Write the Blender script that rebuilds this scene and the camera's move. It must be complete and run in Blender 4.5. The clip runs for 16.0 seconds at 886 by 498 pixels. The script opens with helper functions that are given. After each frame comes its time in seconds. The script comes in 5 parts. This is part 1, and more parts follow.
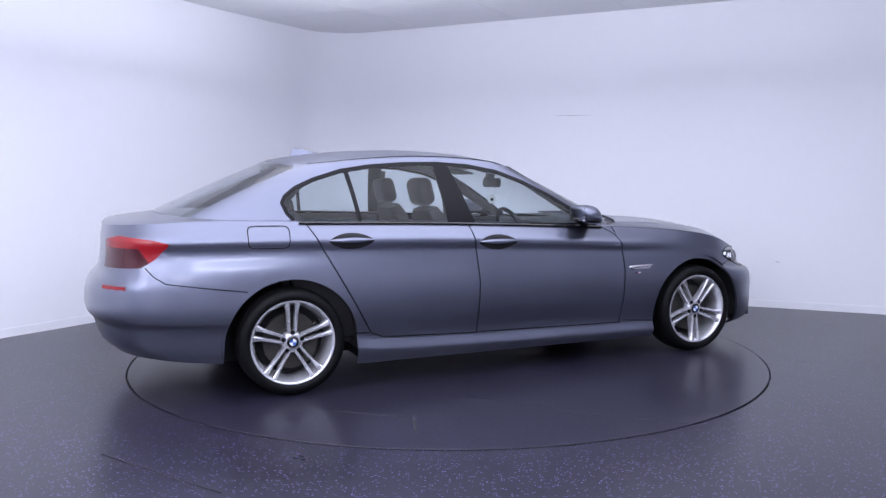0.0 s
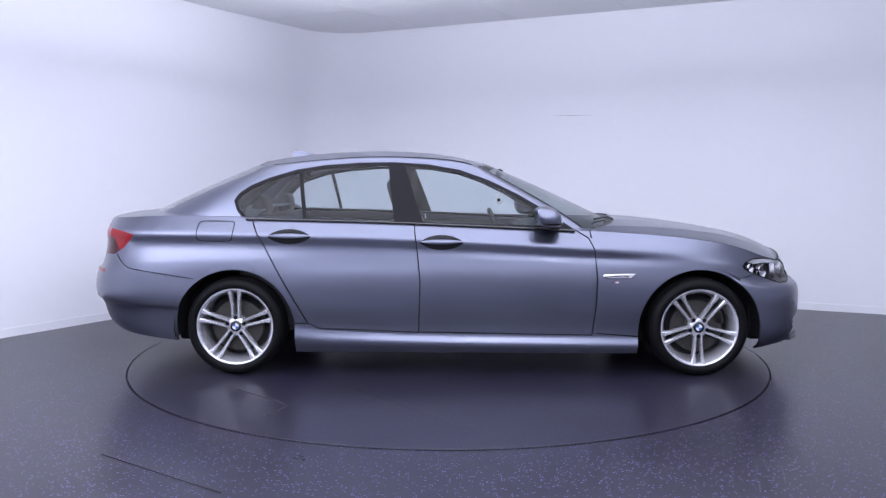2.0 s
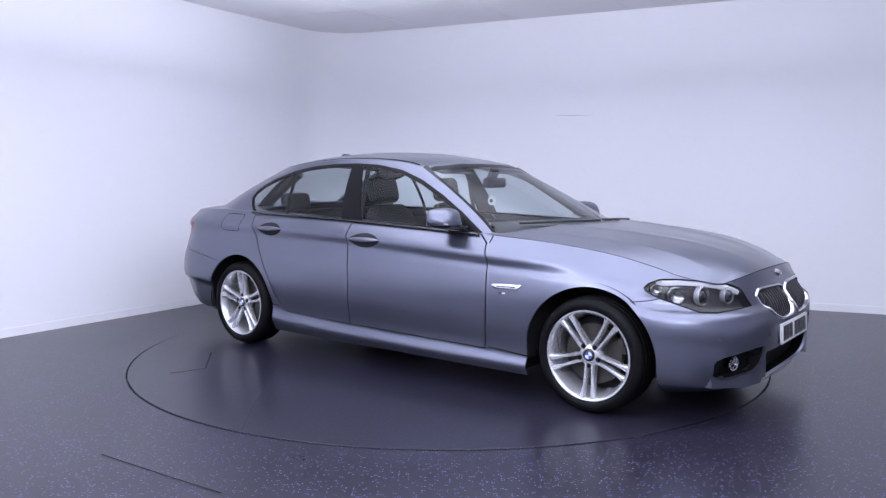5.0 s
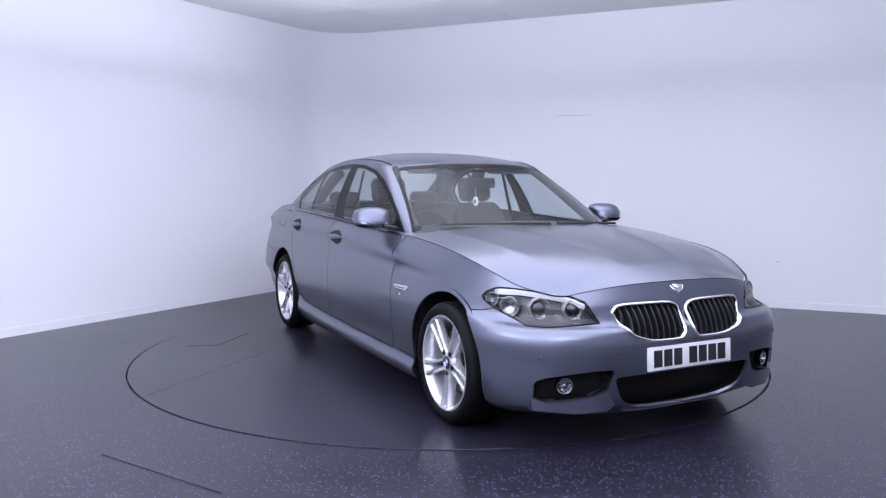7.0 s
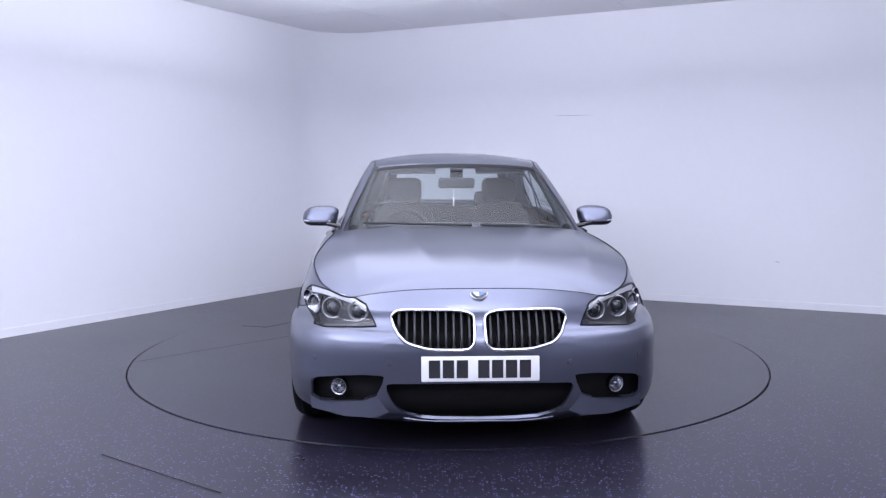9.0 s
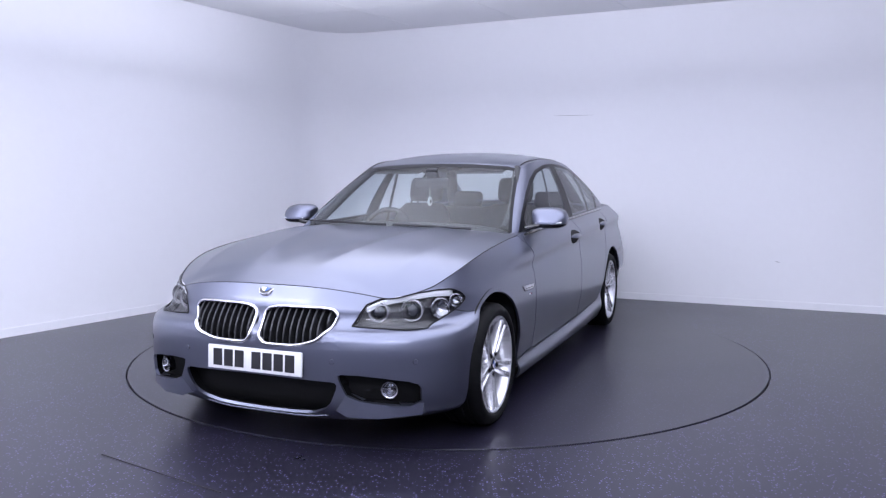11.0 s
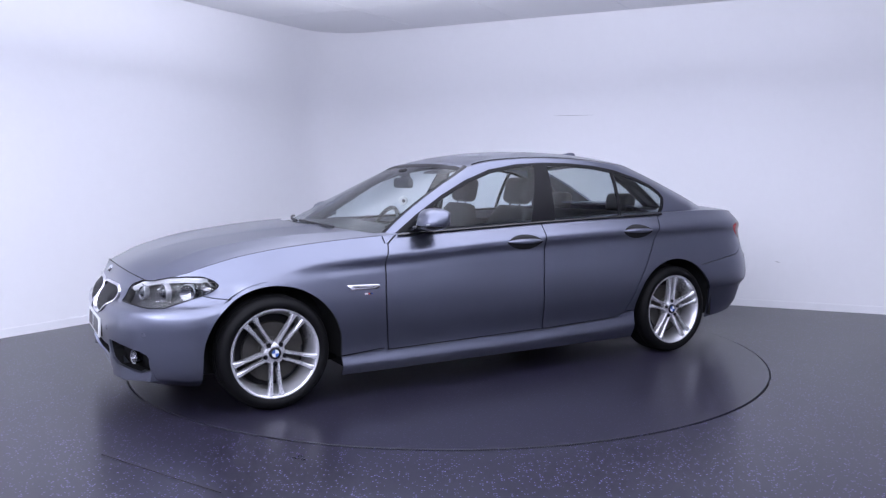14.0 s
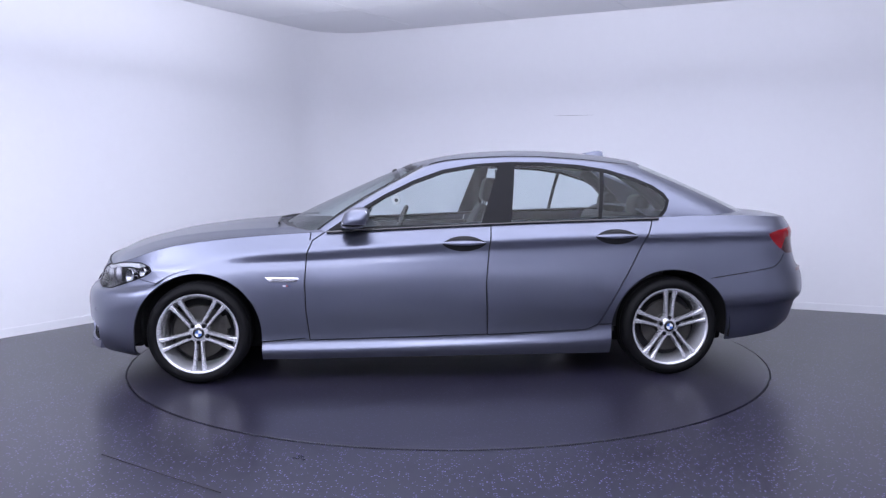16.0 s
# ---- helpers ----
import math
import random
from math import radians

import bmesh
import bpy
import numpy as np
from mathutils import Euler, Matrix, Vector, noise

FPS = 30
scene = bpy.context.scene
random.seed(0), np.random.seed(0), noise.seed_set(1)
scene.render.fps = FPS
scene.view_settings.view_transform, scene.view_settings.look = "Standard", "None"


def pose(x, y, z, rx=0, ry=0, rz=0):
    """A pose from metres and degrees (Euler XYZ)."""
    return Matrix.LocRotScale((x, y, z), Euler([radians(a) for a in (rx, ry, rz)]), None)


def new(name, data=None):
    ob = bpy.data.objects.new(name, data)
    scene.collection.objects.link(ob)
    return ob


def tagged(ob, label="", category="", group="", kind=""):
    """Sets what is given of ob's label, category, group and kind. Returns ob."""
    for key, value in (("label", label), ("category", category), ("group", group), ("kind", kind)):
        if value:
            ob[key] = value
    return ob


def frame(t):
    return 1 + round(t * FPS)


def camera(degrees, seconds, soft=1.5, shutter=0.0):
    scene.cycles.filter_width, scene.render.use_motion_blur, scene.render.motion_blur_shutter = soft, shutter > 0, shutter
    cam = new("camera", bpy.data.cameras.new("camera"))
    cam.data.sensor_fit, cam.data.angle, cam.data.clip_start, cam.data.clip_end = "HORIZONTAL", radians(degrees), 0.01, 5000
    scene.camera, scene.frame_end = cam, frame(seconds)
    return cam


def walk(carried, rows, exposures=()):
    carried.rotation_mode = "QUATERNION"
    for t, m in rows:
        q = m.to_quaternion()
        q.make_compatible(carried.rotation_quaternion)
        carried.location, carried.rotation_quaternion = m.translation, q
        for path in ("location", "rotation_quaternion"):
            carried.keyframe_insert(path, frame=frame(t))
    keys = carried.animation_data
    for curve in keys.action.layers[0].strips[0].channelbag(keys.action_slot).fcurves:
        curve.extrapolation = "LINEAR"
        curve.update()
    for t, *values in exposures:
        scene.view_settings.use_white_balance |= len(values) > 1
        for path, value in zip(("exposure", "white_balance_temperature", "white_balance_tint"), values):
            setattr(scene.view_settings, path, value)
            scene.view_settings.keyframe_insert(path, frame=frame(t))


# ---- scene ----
# ---------------------------------------------------------------- camera
cam = camera(58.89, 16.0, soft=1.3)
EYE = pose(0.0, -5.805, 1.265, 84.898, 0.051, 0.329)
walk(cam, [(0.0, EYE), (16.0, EYE)], exposures=[(0.0, -0.19), (16.0, -0.19)])


def heading(t):
    """Turn of the turntable in degrees at t seconds."""
    return 23.965 - 12.455 * t - 0.0073 * ((t - 8.0) ** 2 - 64.0)


# ---------------------------------------------------------------- light
CORNER = Vector((-1.417, 3.899, 0))
ALONG_L = Vector((-0.5202, -0.8541, 0)).normalized()
ALONG_R = Vector((0.9152, -0.4030, 0)).normalized()
ROOM_H = 2.995

world = bpy.data.worlds.new("world")
scene.world = world
world.use_nodes = True
world.node_tree.nodes["Background"].inputs[0].default_value = (0.6, 0.65, 0.8, 1)
world.node_tree.nodes["Background"].inputs[1].default_value = 0.05


# ---------------------------------------------------------------- materials
def material(name, color=(0.5, 0.5, 0.5), rough=0.5, metal=0.0, coat=0.0, coat_rough=0.03, noise_scale=0.0, vary=0.0,
             rough_vary=0.0, bump=0.0, bump_scale=200.0, spec=0.5, alpha=1.0, emit=0.0, transmission=0.0, big_scale=2.0):
    m = bpy.data.materials.new(name)
    m.use_nodes = True
    nt = m.node_tree
    p = nt.nodes["Principled BSDF"]
    p.inputs["Base Color"].default_value = (*color, 1)
    p.inputs["Roughness"].default_value = rough
    p.inputs["Metallic"].default_value = metal
    p.inputs["Specular IOR Level"].default_value = spec
    p.inputs["Coat Weight"].default_value = coat
    p.inputs["Coat Roughness"].default_value = coat_rough
    p.inputs["Transmission Weight"].default_value = transmission
    p.inputs["Alpha"].default_value = alpha
    if emit:
        p.inputs["Emission Color"].default_value = (*color, 1)
        p.inputs["Emission Strength"].default_value = emit
    tc = nt.nodes.new("ShaderNodeTexCoord")
    if noise_scale and (vary or rough_vary):
        fine = nt.nodes.new("ShaderNodeTexNoise")
        fine.inputs["Scale"].default_value = noise_scale
        fine.inputs["Detail"].default_value = 4
        big = nt.nodes.new("ShaderNodeTexNoise")
        big.inputs["Scale"].default_value = big_scale
        big.inputs["Detail"].default_value = 3
        nt.links.new(tc.outputs["Object"], fine.inputs["Vector"])
        nt.links.new(tc.outputs["Object"], big.inputs["Vector"])
        add = nt.nodes.new("ShaderNodeMath")
        add.operation = "ADD"
        nt.links.new(fine.outputs["Fac"], add.inputs[0])
        nt.links.new(big.outputs["Fac"], add.inputs[1])
        if vary:
            rng = nt.nodes.new("ShaderNodeMapRange")
            rng.inputs["From Min"].default_value, rng.inputs["From Max"].default_value = 0.6, 1.4
            rng.inputs["To Min"].default_value, rng.inputs["To Max"].default_value = 1 - vary, 1 + vary
            nt.links.new(add.outputs[0], rng.inputs["Value"])
            mul = nt.nodes.new("ShaderNodeVectorMath")
            mul.operation = "SCALE"
            mul.inputs[0].default_value = color
            nt.links.new(rng.outputs[0], mul.inputs["Scale"])
            nt.links.new(mul.outputs[0], p.inputs["Base Color"])
        if rough_vary:
            rr = nt.nodes.new("ShaderNodeMapRange")
            rr.inputs["From Min"].default_value, rr.inputs["From Max"].default_value = 0.6, 1.4
            rr.inputs["To Min"].default_value, rr.inputs["To Max"].default_value = rough - rough_vary, rough + rough_vary
            nt.links.new(add.outputs[0], rr.inputs["Value"])
            nt.links.new(rr.outputs[0], p.inputs["Roughness"])
    if bump:
        bn = nt.nodes.new("ShaderNodeTexNoise")
        bn.inputs["Scale"].default_value = bump_scale
        bn.inputs["Detail"].default_value = 3
        nt.links.new(tc.outputs["Object"], bn.inputs["Vector"])
        bp = nt.nodes.new("ShaderNodeBump")
        bp.inputs["Strength"].default_value = bump
        bp.inputs["Distance"].default_value = 0.002
        nt.links.new(bn.outputs["Fac"], bp.inputs["Height"])
        nt.links.new(bp.outputs["Normal"], p.inputs["Normal"])
    return m


PAINT = material("metallic_grey_paint", (0.142, 0.152, 0.206), 0.325, 0.93, coat=0.6, coat_rough=0.11, noise_scale=900, vary=0.10, rough_vary=0.03, big_scale=1.5)
GAPBLACK = material("panel_gap", (0.006, 0.006, 0.008), 0.9)
SATINBLACK = material("satin_black_trim", (0.006, 0.006, 0.008), 0.32, spec=0.12, noise_scale=60, rough_vary=0.03)
GLOSSBLACK = material("gloss_black_trim", (0.008, 0.008, 0.011), 0.12, coat=0.6, noise_scale=60, rough_vary=0.03)
PLASTIC = material("black_plastic", (0.014, 0.014, 0.018), 0.5, noise_scale=120, vary=0.2, bump=0.2, bump_scale=500)
RUBBER = material("tyre_rubber", (0.004, 0.004, 0.005), 0.6, spec=0.12, noise_scale=90, vary=0.25, rough_vary=0.08, bump=0.15, bump_scale=300)
ALLOY = material("silver_alloy", (0.62, 0.62, 0.66), 0.28, 0.72, coat=0.4, noise_scale=400, vary=0.05, rough_vary=0.05)
IRON = material("brake_iron", (0.045, 0.043, 0.040), 0.5, 0.5, noise_scale=80, vary=0.25, rough_vary=0.1)
CHROME = material("bright_chrome", (0.64, 0.64, 0.68), 0.10, 1.0, noise_scale=50, rough_vary=0.03)
SATIN = material("satin_chrome", (0.75, 0.75, 0.80), 0.25, 1.0, noise_scale=200, rough_vary=0.05)
MESHBLACK = material("grille_black", (0.005, 0.005, 0.006), 0.7, spec=0.15, noise_scale=200, vary=0.2)
TITAN = material("grille_titanium", (0.024, 0.024, 0.028), 0.35, 0.5, noise_scale=100, rough_vary=0.05)
WHITEPLATE = material("plate_white", (0.66, 0.66, 0.68), 0.35, noise_scale=40, vary=0.03)
INK = material("plate_black", (0.012, 0.012, 0.016), 0.4, noise_scale=40, vary=0.1)
BADGEBLUE = material("badge_blue", (0.04, 0.10, 0.32), 0.25, coat=0.8, noise_scale=40, vary=0.05)
BADGEWHITE = material("badge_white", (0.62, 0.63, 0.68), 0.3, coat=0.6, noise_scale=40, vary=0.03)
BADGERED = material("badge_red", (0.5, 0.02, 0.03), 0.3, coat=0.6, noise_scale=40, vary=0.03)
LEATHER = material("black_leather", (0.014, 0.013, 0.015), 0.5, noise_scale=60, vary=0.2, rough_vary=0.08)
DASH = material("dashboard_vinyl", (0.018, 0.018, 0.021), 0.55, noise_scale=90, vary=0.2)
HEADLINER = material("grey_headliner_cloth", (0.085, 0.085, 0.09), 0.9, noise_scale=150, vary=0.08)
PAPER = material("white_card", (0.75, 0.76, 0.76), 0.6, noise_scale=60, vary=0.06)
REDLENS = material("red_lens", (0.23, 0.005, 0.010), 0.18, spec=0.3, coat=0.15, noise_scale=30, vary=0.1)
DARKRED = material("smoked_red_lens", (0.045, 0.003, 0.008), 0.15, spec=0.3, coat=0.1, noise_scale=30, vary=0.1)
AMBER = material("amber_reflector", (0.6, 0.15, 0.02), 0.25, coat=0.6, noise_scale=30, vary=0.1)
REFLECTOR = material("lamp_reflector", (0.30, 0.30, 0.33), 0.14, 1.0, noise_scale=60, rough_vary=0.04)
LAMPDARK = material("lamp_housing", (0.022, 0.022, 0.027), 0.3, 0.2, noise_scale=60, vary=0.1)
LENSBALL = material("projector_glass", (0.018, 0.02, 0.028), 0.08, 0.1, coat=0.3, noise_scale=30, vary=0.1)
LAMPRING = material("lamp_ring_plastic", (0.30, 0.30, 0.33), 0.25, 0.4, noise_scale=60, vary=0.08)
LAMPSHEEN = material("painted_brow_sheen", (0.66, 0.66, 0.70), 0.25, noise_scale=60, vary=0.04)
WALLPAINT = material("white_wall_paint", (0.80, 0.80, 0.84), 0.62, noise_scale=14, vary=0.012, rough_vary=0.06, bump=0.10, bump_scale=90, big_scale=0.6)
GREYWALL = material("unseen_wall_grey", (0.52, 0.52, 0.56), 0.7, noise_scale=14, vary=0.03, bump=0.1, bump_scale=90)
CEILPAINT = material("white_ceiling_panel", (0.82, 0.82, 0.85), 0.7, noise_scale=20, vary=0.012, bump=0.1, bump_scale=120)
SKIRTING = material("white_skirting", (0.80, 0.80, 0.84), 0.35, noise_scale=10, vary=0.03, rough_vary=0.05)
GRIME = material("grey_grime", (0.42, 0.41, 0.43), 0.8, noise_scale=30, vary=0.3)
PALESEAM = material("pale_seam", (0.030, 0.029, 0.034), 0.5, noise_scale=30, vary=0.3)
SEAM = material("dark_seam", (0.018, 0.018, 0.022), 0.8, noise_scale=30, vary=0.2)


def glass(name, color, mix=0.9, rough=0.0, facing=0.09):
    """Thin sheet glass: tinted see-through with a Fresnel gloss."""
    m = bpy.data.materials.new(name)
    m.use_nodes = True
    nt = m.node_tree
    nt.nodes.clear()
    out = nt.nodes.new("ShaderNodeOutputMaterial")
    tr = nt.nodes.new("ShaderNodeBsdfTransparent")
    tr.inputs[0].default_value = (*color, 1)
    gl = nt.nodes.new("ShaderNodeBsdfGlossy")
    gl.inputs["Roughness"].default_value = rough
    gl.inputs["Color"].default_value = (mix, mix, mix, 1)
    lw = nt.nodes.new("ShaderNodeLayerWeight")
    lw.inputs["Blend"].default_value = 0.5
    pw = nt.nodes.new("ShaderNodeMath")
    pw.operation = "POWER"
    pw.inputs[1].default_value = 4.0
    nt.links.new(lw.outputs["Facing"], pw.inputs[0])
    fr = nt.nodes.new("ShaderNodeMath")
    fr.operation = "MULTIPLY_ADD"
    fr.inputs[1].default_value, fr.inputs[2].default_value = 0.85, facing
    nt.links.new(pw.outputs[0], fr.inputs[0])
    mx = nt.nodes.new("ShaderNodeMixShader")
    nt.links.new(fr.outputs[0], mx.inputs[0])
    nt.links.new(tr.outputs[0], mx.inputs[1])
    nt.links.new(gl.outputs[0], mx.inputs[2])
    nt.links.new(mx.outputs[0], out.inputs[0])
    return m


GLASS = glass("tinted_car_glass", (0.80, 0.86, 0.87), mix=0.72, facing=0.035)
GLASSDARK = glass("dark_tinted_glass", (0.72, 0.77, 0.76))
CLEAR = glass("clear_lamp_cover", (0.95, 0.96, 0.97), mix=0.55, facing=0.04)


def floor_material(name, speck):
    """Dark vinyl sheet with fine bright flecks and worn, slightly uneven gloss."""
    m = bpy.data.materials.new(name)
    m.use_nodes = True
    nt = m.node_tree
    p = nt.nodes["Principled BSDF"]
    p.inputs["Specular IOR Level"].default_value = 0.4
    tc = nt.nodes.new("ShaderNodeTexCoord")
    big = nt.nodes.new("ShaderNodeTexNoise")
    big.inputs["Scale"].default_value, big.inputs["Detail"].default_value = 0.9, 5
    fine = nt.nodes.new("ShaderNodeTexNoise")
    fine.inputs["Scale"].default_value, fine.inputs["Detail"].default_value = 160, 2
    vor = nt.nodes.new("ShaderNodeTexVoronoi")
    vor.inputs["Scale"].default_value = 96
    for n in (big, fine, vor):
        nt.links.new(tc.outputs["Object"], n.inputs["Vector"])
    base = nt.nodes.new("ShaderNodeMix")
    base.data_type = "RGBA"
    base.inputs["A"].default_value = (0.0115, 0.0108, 0.0185, 1)
    base.inputs["B"].default_value = (0.0185, 0.0175, 0.029, 1)
    nt.links.new(big.outputs["Fac"], base.inputs["Factor"])
    sep = nt.nodes.new("ShaderNodeSeparateColor")
    nt.links.new(vor.outputs["Color"], sep.inputs[0])
    pick = nt.nodes.new("ShaderNodeMath")
    pick.operation = "GREATER_THAN"
    pick.inputs[1].default_value = 0.84
    nt.links.new(sep.outputs[0], pick.inputs[0])
    near = nt.nodes.new("ShaderNodeMath")
    near.operation = "LESS_THAN"
    near.inputs[1].default_value = 0.38
    nt.links.new(vor.outputs["Distance"], near.inputs[0])
    both = nt.nodes.new("ShaderNodeMath")
    both.operation = "MULTIPLY"
    nt.links.new(pick.outputs[0], both.inputs[0])
    nt.links.new(near.outputs[0], both.inputs[1])
    amt = nt.nodes.new("ShaderNodeMath")
    amt.operation = "MULTIPLY"
    amt.inputs[1].default_value = speck
    nt.links.new(both.outputs[0], amt.inputs[0])
    fleck = nt.nodes.new("ShaderNodeMix")
    fleck.data_type = "RGBA"
    fleck.inputs["B"].default_value = (0.18, 0.16, 0.36, 1)
    nt.links.new(amt.outputs[0], fleck.inputs["Factor"])
    nt.links.new(base.outputs["Result"], fleck.inputs["A"])
    nt.links.new(fleck.outputs["Result"], p.inputs["Base Color"])
    rr = nt.nodes.new("ShaderNodeMapRange")
    rr.inputs["From Min"].default_value, rr.inputs["From Max"].default_value = 0.0, 1.0
    rr.inputs["To Min"].default_value, rr.inputs["To Max"].default_value = 0.25, 0.33
    nt.links.new(big.outputs["Fac"], rr.inputs["Value"])
    nt.links.new(rr.outputs[0], p.inputs["Roughness"])
    bp = nt.nodes.new("ShaderNodeBump")
    bp.inputs["Strength"].default_value, bp.inputs["Distance"].default_value = 0.06, 0.001
    nt.links.new(fine.outputs["Fac"], bp.inputs["Height"])
    nt.links.new(bp.outputs["Normal"], p.inputs["Normal"])
    return m


FLOOR = floor_material("dark_flecked_vinyl", 0.75)
DISC = floor_material("dark_smooth_vinyl", 0.25)


# ---------------------------------------------------------------- mesh helpers
def finish(name, bm, mat, smooth=True, angle=35):
    me = bpy.data.meshes.new(name)
    if smooth:
        for f in bm.faces:
            f.smooth = True
        for e in bm.edges:
            if len(e.link_faces) == 2 and e.calc_face_angle(0) > radians(angle):
                e.smooth = False
    bm.to_mesh(me)
    bm.free()
    for mm in (mat if isinstance(mat, (list, tuple)) else [mat]):
        me.materials.append(mm)
    return me


def thing(name, bm, mat, label, category, group="", kind="", smooth=True, angle=35):
    ob = new(name, finish(name, bm, mat, smooth, angle))
    return tagged(ob, label, category, group, kind)


def part(name, bm, mat, parent, label="", smooth=True, angle=35, at=None):
    ob = new(name, finish(name, bm, mat, smooth, angle))
    ob.parent = parent
    if at is not None:
        ob.matrix_basis = at
    return tagged(ob, label)


def box_bm(lo, hi, bevel=0.0, seg=2):
    bm = bmesh.new()
    bmesh.ops.create_cube(bm, size=1)
    for v in bm.verts:
        v.co = Vector([lo[i] + (hi[i] - lo[i]) * (v.co[i] + 0.5) for i in range(3)])
    if bevel:
        bmesh.ops.bevel(bm, geom=bm.edges[:], offset=bevel, segments=seg, profile=0.5, affect="EDGES")
    return bm


def join_bm(*bms):
    out = bmesh.new()
    for b in bms:
        me = bpy.data.meshes.new("tmp")
        b.to_mesh(me)
        b.free()
        out.from_mesh(me)
        bpy.data.meshes.remove(me)
    return out


def moved(bm, m):
    bmesh.ops.transform(bm, matrix=m, verts=bm.verts[:])
    if m.determinant() < 0:
        bmesh.ops.reverse_faces(bm, faces=bm.faces[:])
    return bm


def lathe_bm(profile, n=64, close=False):
    """Turn (r, h) points round the y axis."""
    bm = bmesh.new()
    rings = []
    for r, h in profile:
        rings.append([bm.verts.new((r * math.cos(2 * math.pi * i / n), h, r * math.sin(2 * math.pi * i / n))) for i in range(n)])
    pairs = list(zip(rings, rings[1:]))
    if close:
        pairs.append((rings[-1], rings[0]))
    for a, b in pairs:
        for i in range(n):
            bm.faces.new((a[i], a[(i + 1) % n], b[(i + 1) % n], b[i]))
    bmesh.ops.recalc_face_normals(bm, faces=bm.faces[:])
    return bm


def prism_bm(poly, z0, z1, bevel=0.0):
    """Polygon in x, y raised from z0 to z1."""
    bm = bmesh.new()
    low = [bm.verts.new((x, y, z0)) for x, y in poly]
    top = [bm.verts.new((x, y, z1)) for x, y in poly]
    bm.faces.new(top)
    bm.faces.new(low[::-1])
    for i in range(len(poly)):
        j = (i + 1) % len(poly)
        bm.faces.new((low[i], low[j], top[j], top[i]))
    bmesh.ops.recalc_face_normals(bm, faces=bm.faces[:])
    if bevel:
        bmesh.ops.bevel(bm, geom=bm.edges[:], offset=bevel, segments=2, profile=0.5, affect="EDGES")
    return bm


def tube_bm(points, radius, n=8):
    """A round bar along points."""
    bm = bmesh.new()
    rings = []
    pts = [Vector(p) for p in points]
    for i, p in enumerate(pts):
        d = (pts[min(i + 1, len(pts) - 1)] - pts[max(i - 1, 0)]).normalized()
        side = d.cross(Vector((0, 0, 1)))
        if side.length < 1e-3:
            side = d.cross(Vector((0, 1, 0)))
        side.normalize()
        up = side.cross(d).normalized()
        rings.append([bm.verts.new(p + radius * (math.cos(a) * side + math.sin(a) * up)) for a in [2 * math.pi * k / n for k in range(n)]])
    for a, b in zip(rings, rings[1:]):
        for k in range(n):
            bm.faces.new((a[k], a[(k + 1) % n], b[(k + 1) % n], b[k]))
    bm.faces.new(rings[0][::-1])
    bm.faces.new(rings[-1])
    bmesh.ops.recalc_face_normals(bm, faces=bm.faces[:])
    return bm


# ---------------------------------------------------------------- room
LEN_L, LEN_R, ROUND = 12.0, 9.0, 0.62


def corner_line(offset):
    """Plan line of the two walls with their rounded corner, offset metres towards the room."""
    tan_len = ROUND
    a, b = CORNER + ALONG_L * tan_len, CORNER + ALONG_R * tan_len
    pts = [CORNER + ALONG_L * LEN_L]
    n = 14
    for i in range(n + 1):
        s = i / n
        pts.append(a * (1 - s) ** 2 + CORNER * (2 * s * (1 - s)) + b * s ** 2)
    pts.append(CORNER + ALONG_R * LEN_R)
    out = []
    for i, p in enumerate(pts):
        d = (pts[min(i + 1, len(pts) - 1)] - pts[max(i - 1, 0)]).normalized()
        out.append(p + Vector((d.y, -d.x, 0)) * offset)
    return out


def strip_wall(inner, outer, z0, z1):
    bm = bmesh.new()
    cols = []
    for p, q in zip(inner, outer):
        cols.append([bm.verts.new((p.x, p.y, z0)), bm.verts.new((p.x, p.y, z1)), bm.verts.new((q.x, q.y, z1)), bm.verts.new((q.x, q.y, z0))])
    for a, b in zip(cols, cols[1:]):
        for i in range(4):
            j = (i + 1) % 4
            bm.faces.new((a[i], b[i], b[j], a[j]))
    bm.faces.new(cols[0])
    bm.faces.new(cols[-1][::-1])
    bmesh.ops.recalc_face_normals(bm, faces=bm.faces[:])
    return bm


wall_ob = thing("wall_north", strip_wall(corner_line(0), corner_line(-0.15), 0, ROOM_H), WALLPAINT,
      "white painted studio wall with a rounded corner", "wall", kind="structure", angle=30)
skirt_top = 0.072
skirting = strip_wall(corner_line(0.014), corner_line(0.001), 0.0, skirt_top)
bmesh.ops.bevel(skirting, geom=[e for e in skirting.edges if all(v.co.z > 0.05 for v in e.verts)], offset=0.004, segments=2, affect="EDGES")
thing("baseboard", skirting, SKIRTING, "white skirting board along the foot of the wall", "baseboard", kind="structure", angle=30)
END_L, END_R = CORNER + ALONG_L * LEN_L, CORNER + ALONG_R * LEN_R
BACK = END_L + ALONG_R * LEN_R + Vector((0.9, -0.6, 0))
# unseen walls added to close the room, greyed to dim reflections in the car
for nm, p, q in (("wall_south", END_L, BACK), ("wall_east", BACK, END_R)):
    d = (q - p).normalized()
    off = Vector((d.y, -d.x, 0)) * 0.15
    thing(nm, strip_wall([p, q], [p + off, q + off], 0, ROOM_H), GREYWALL, "plain grey wall added out of view to close the room", "wall", kind="structure")

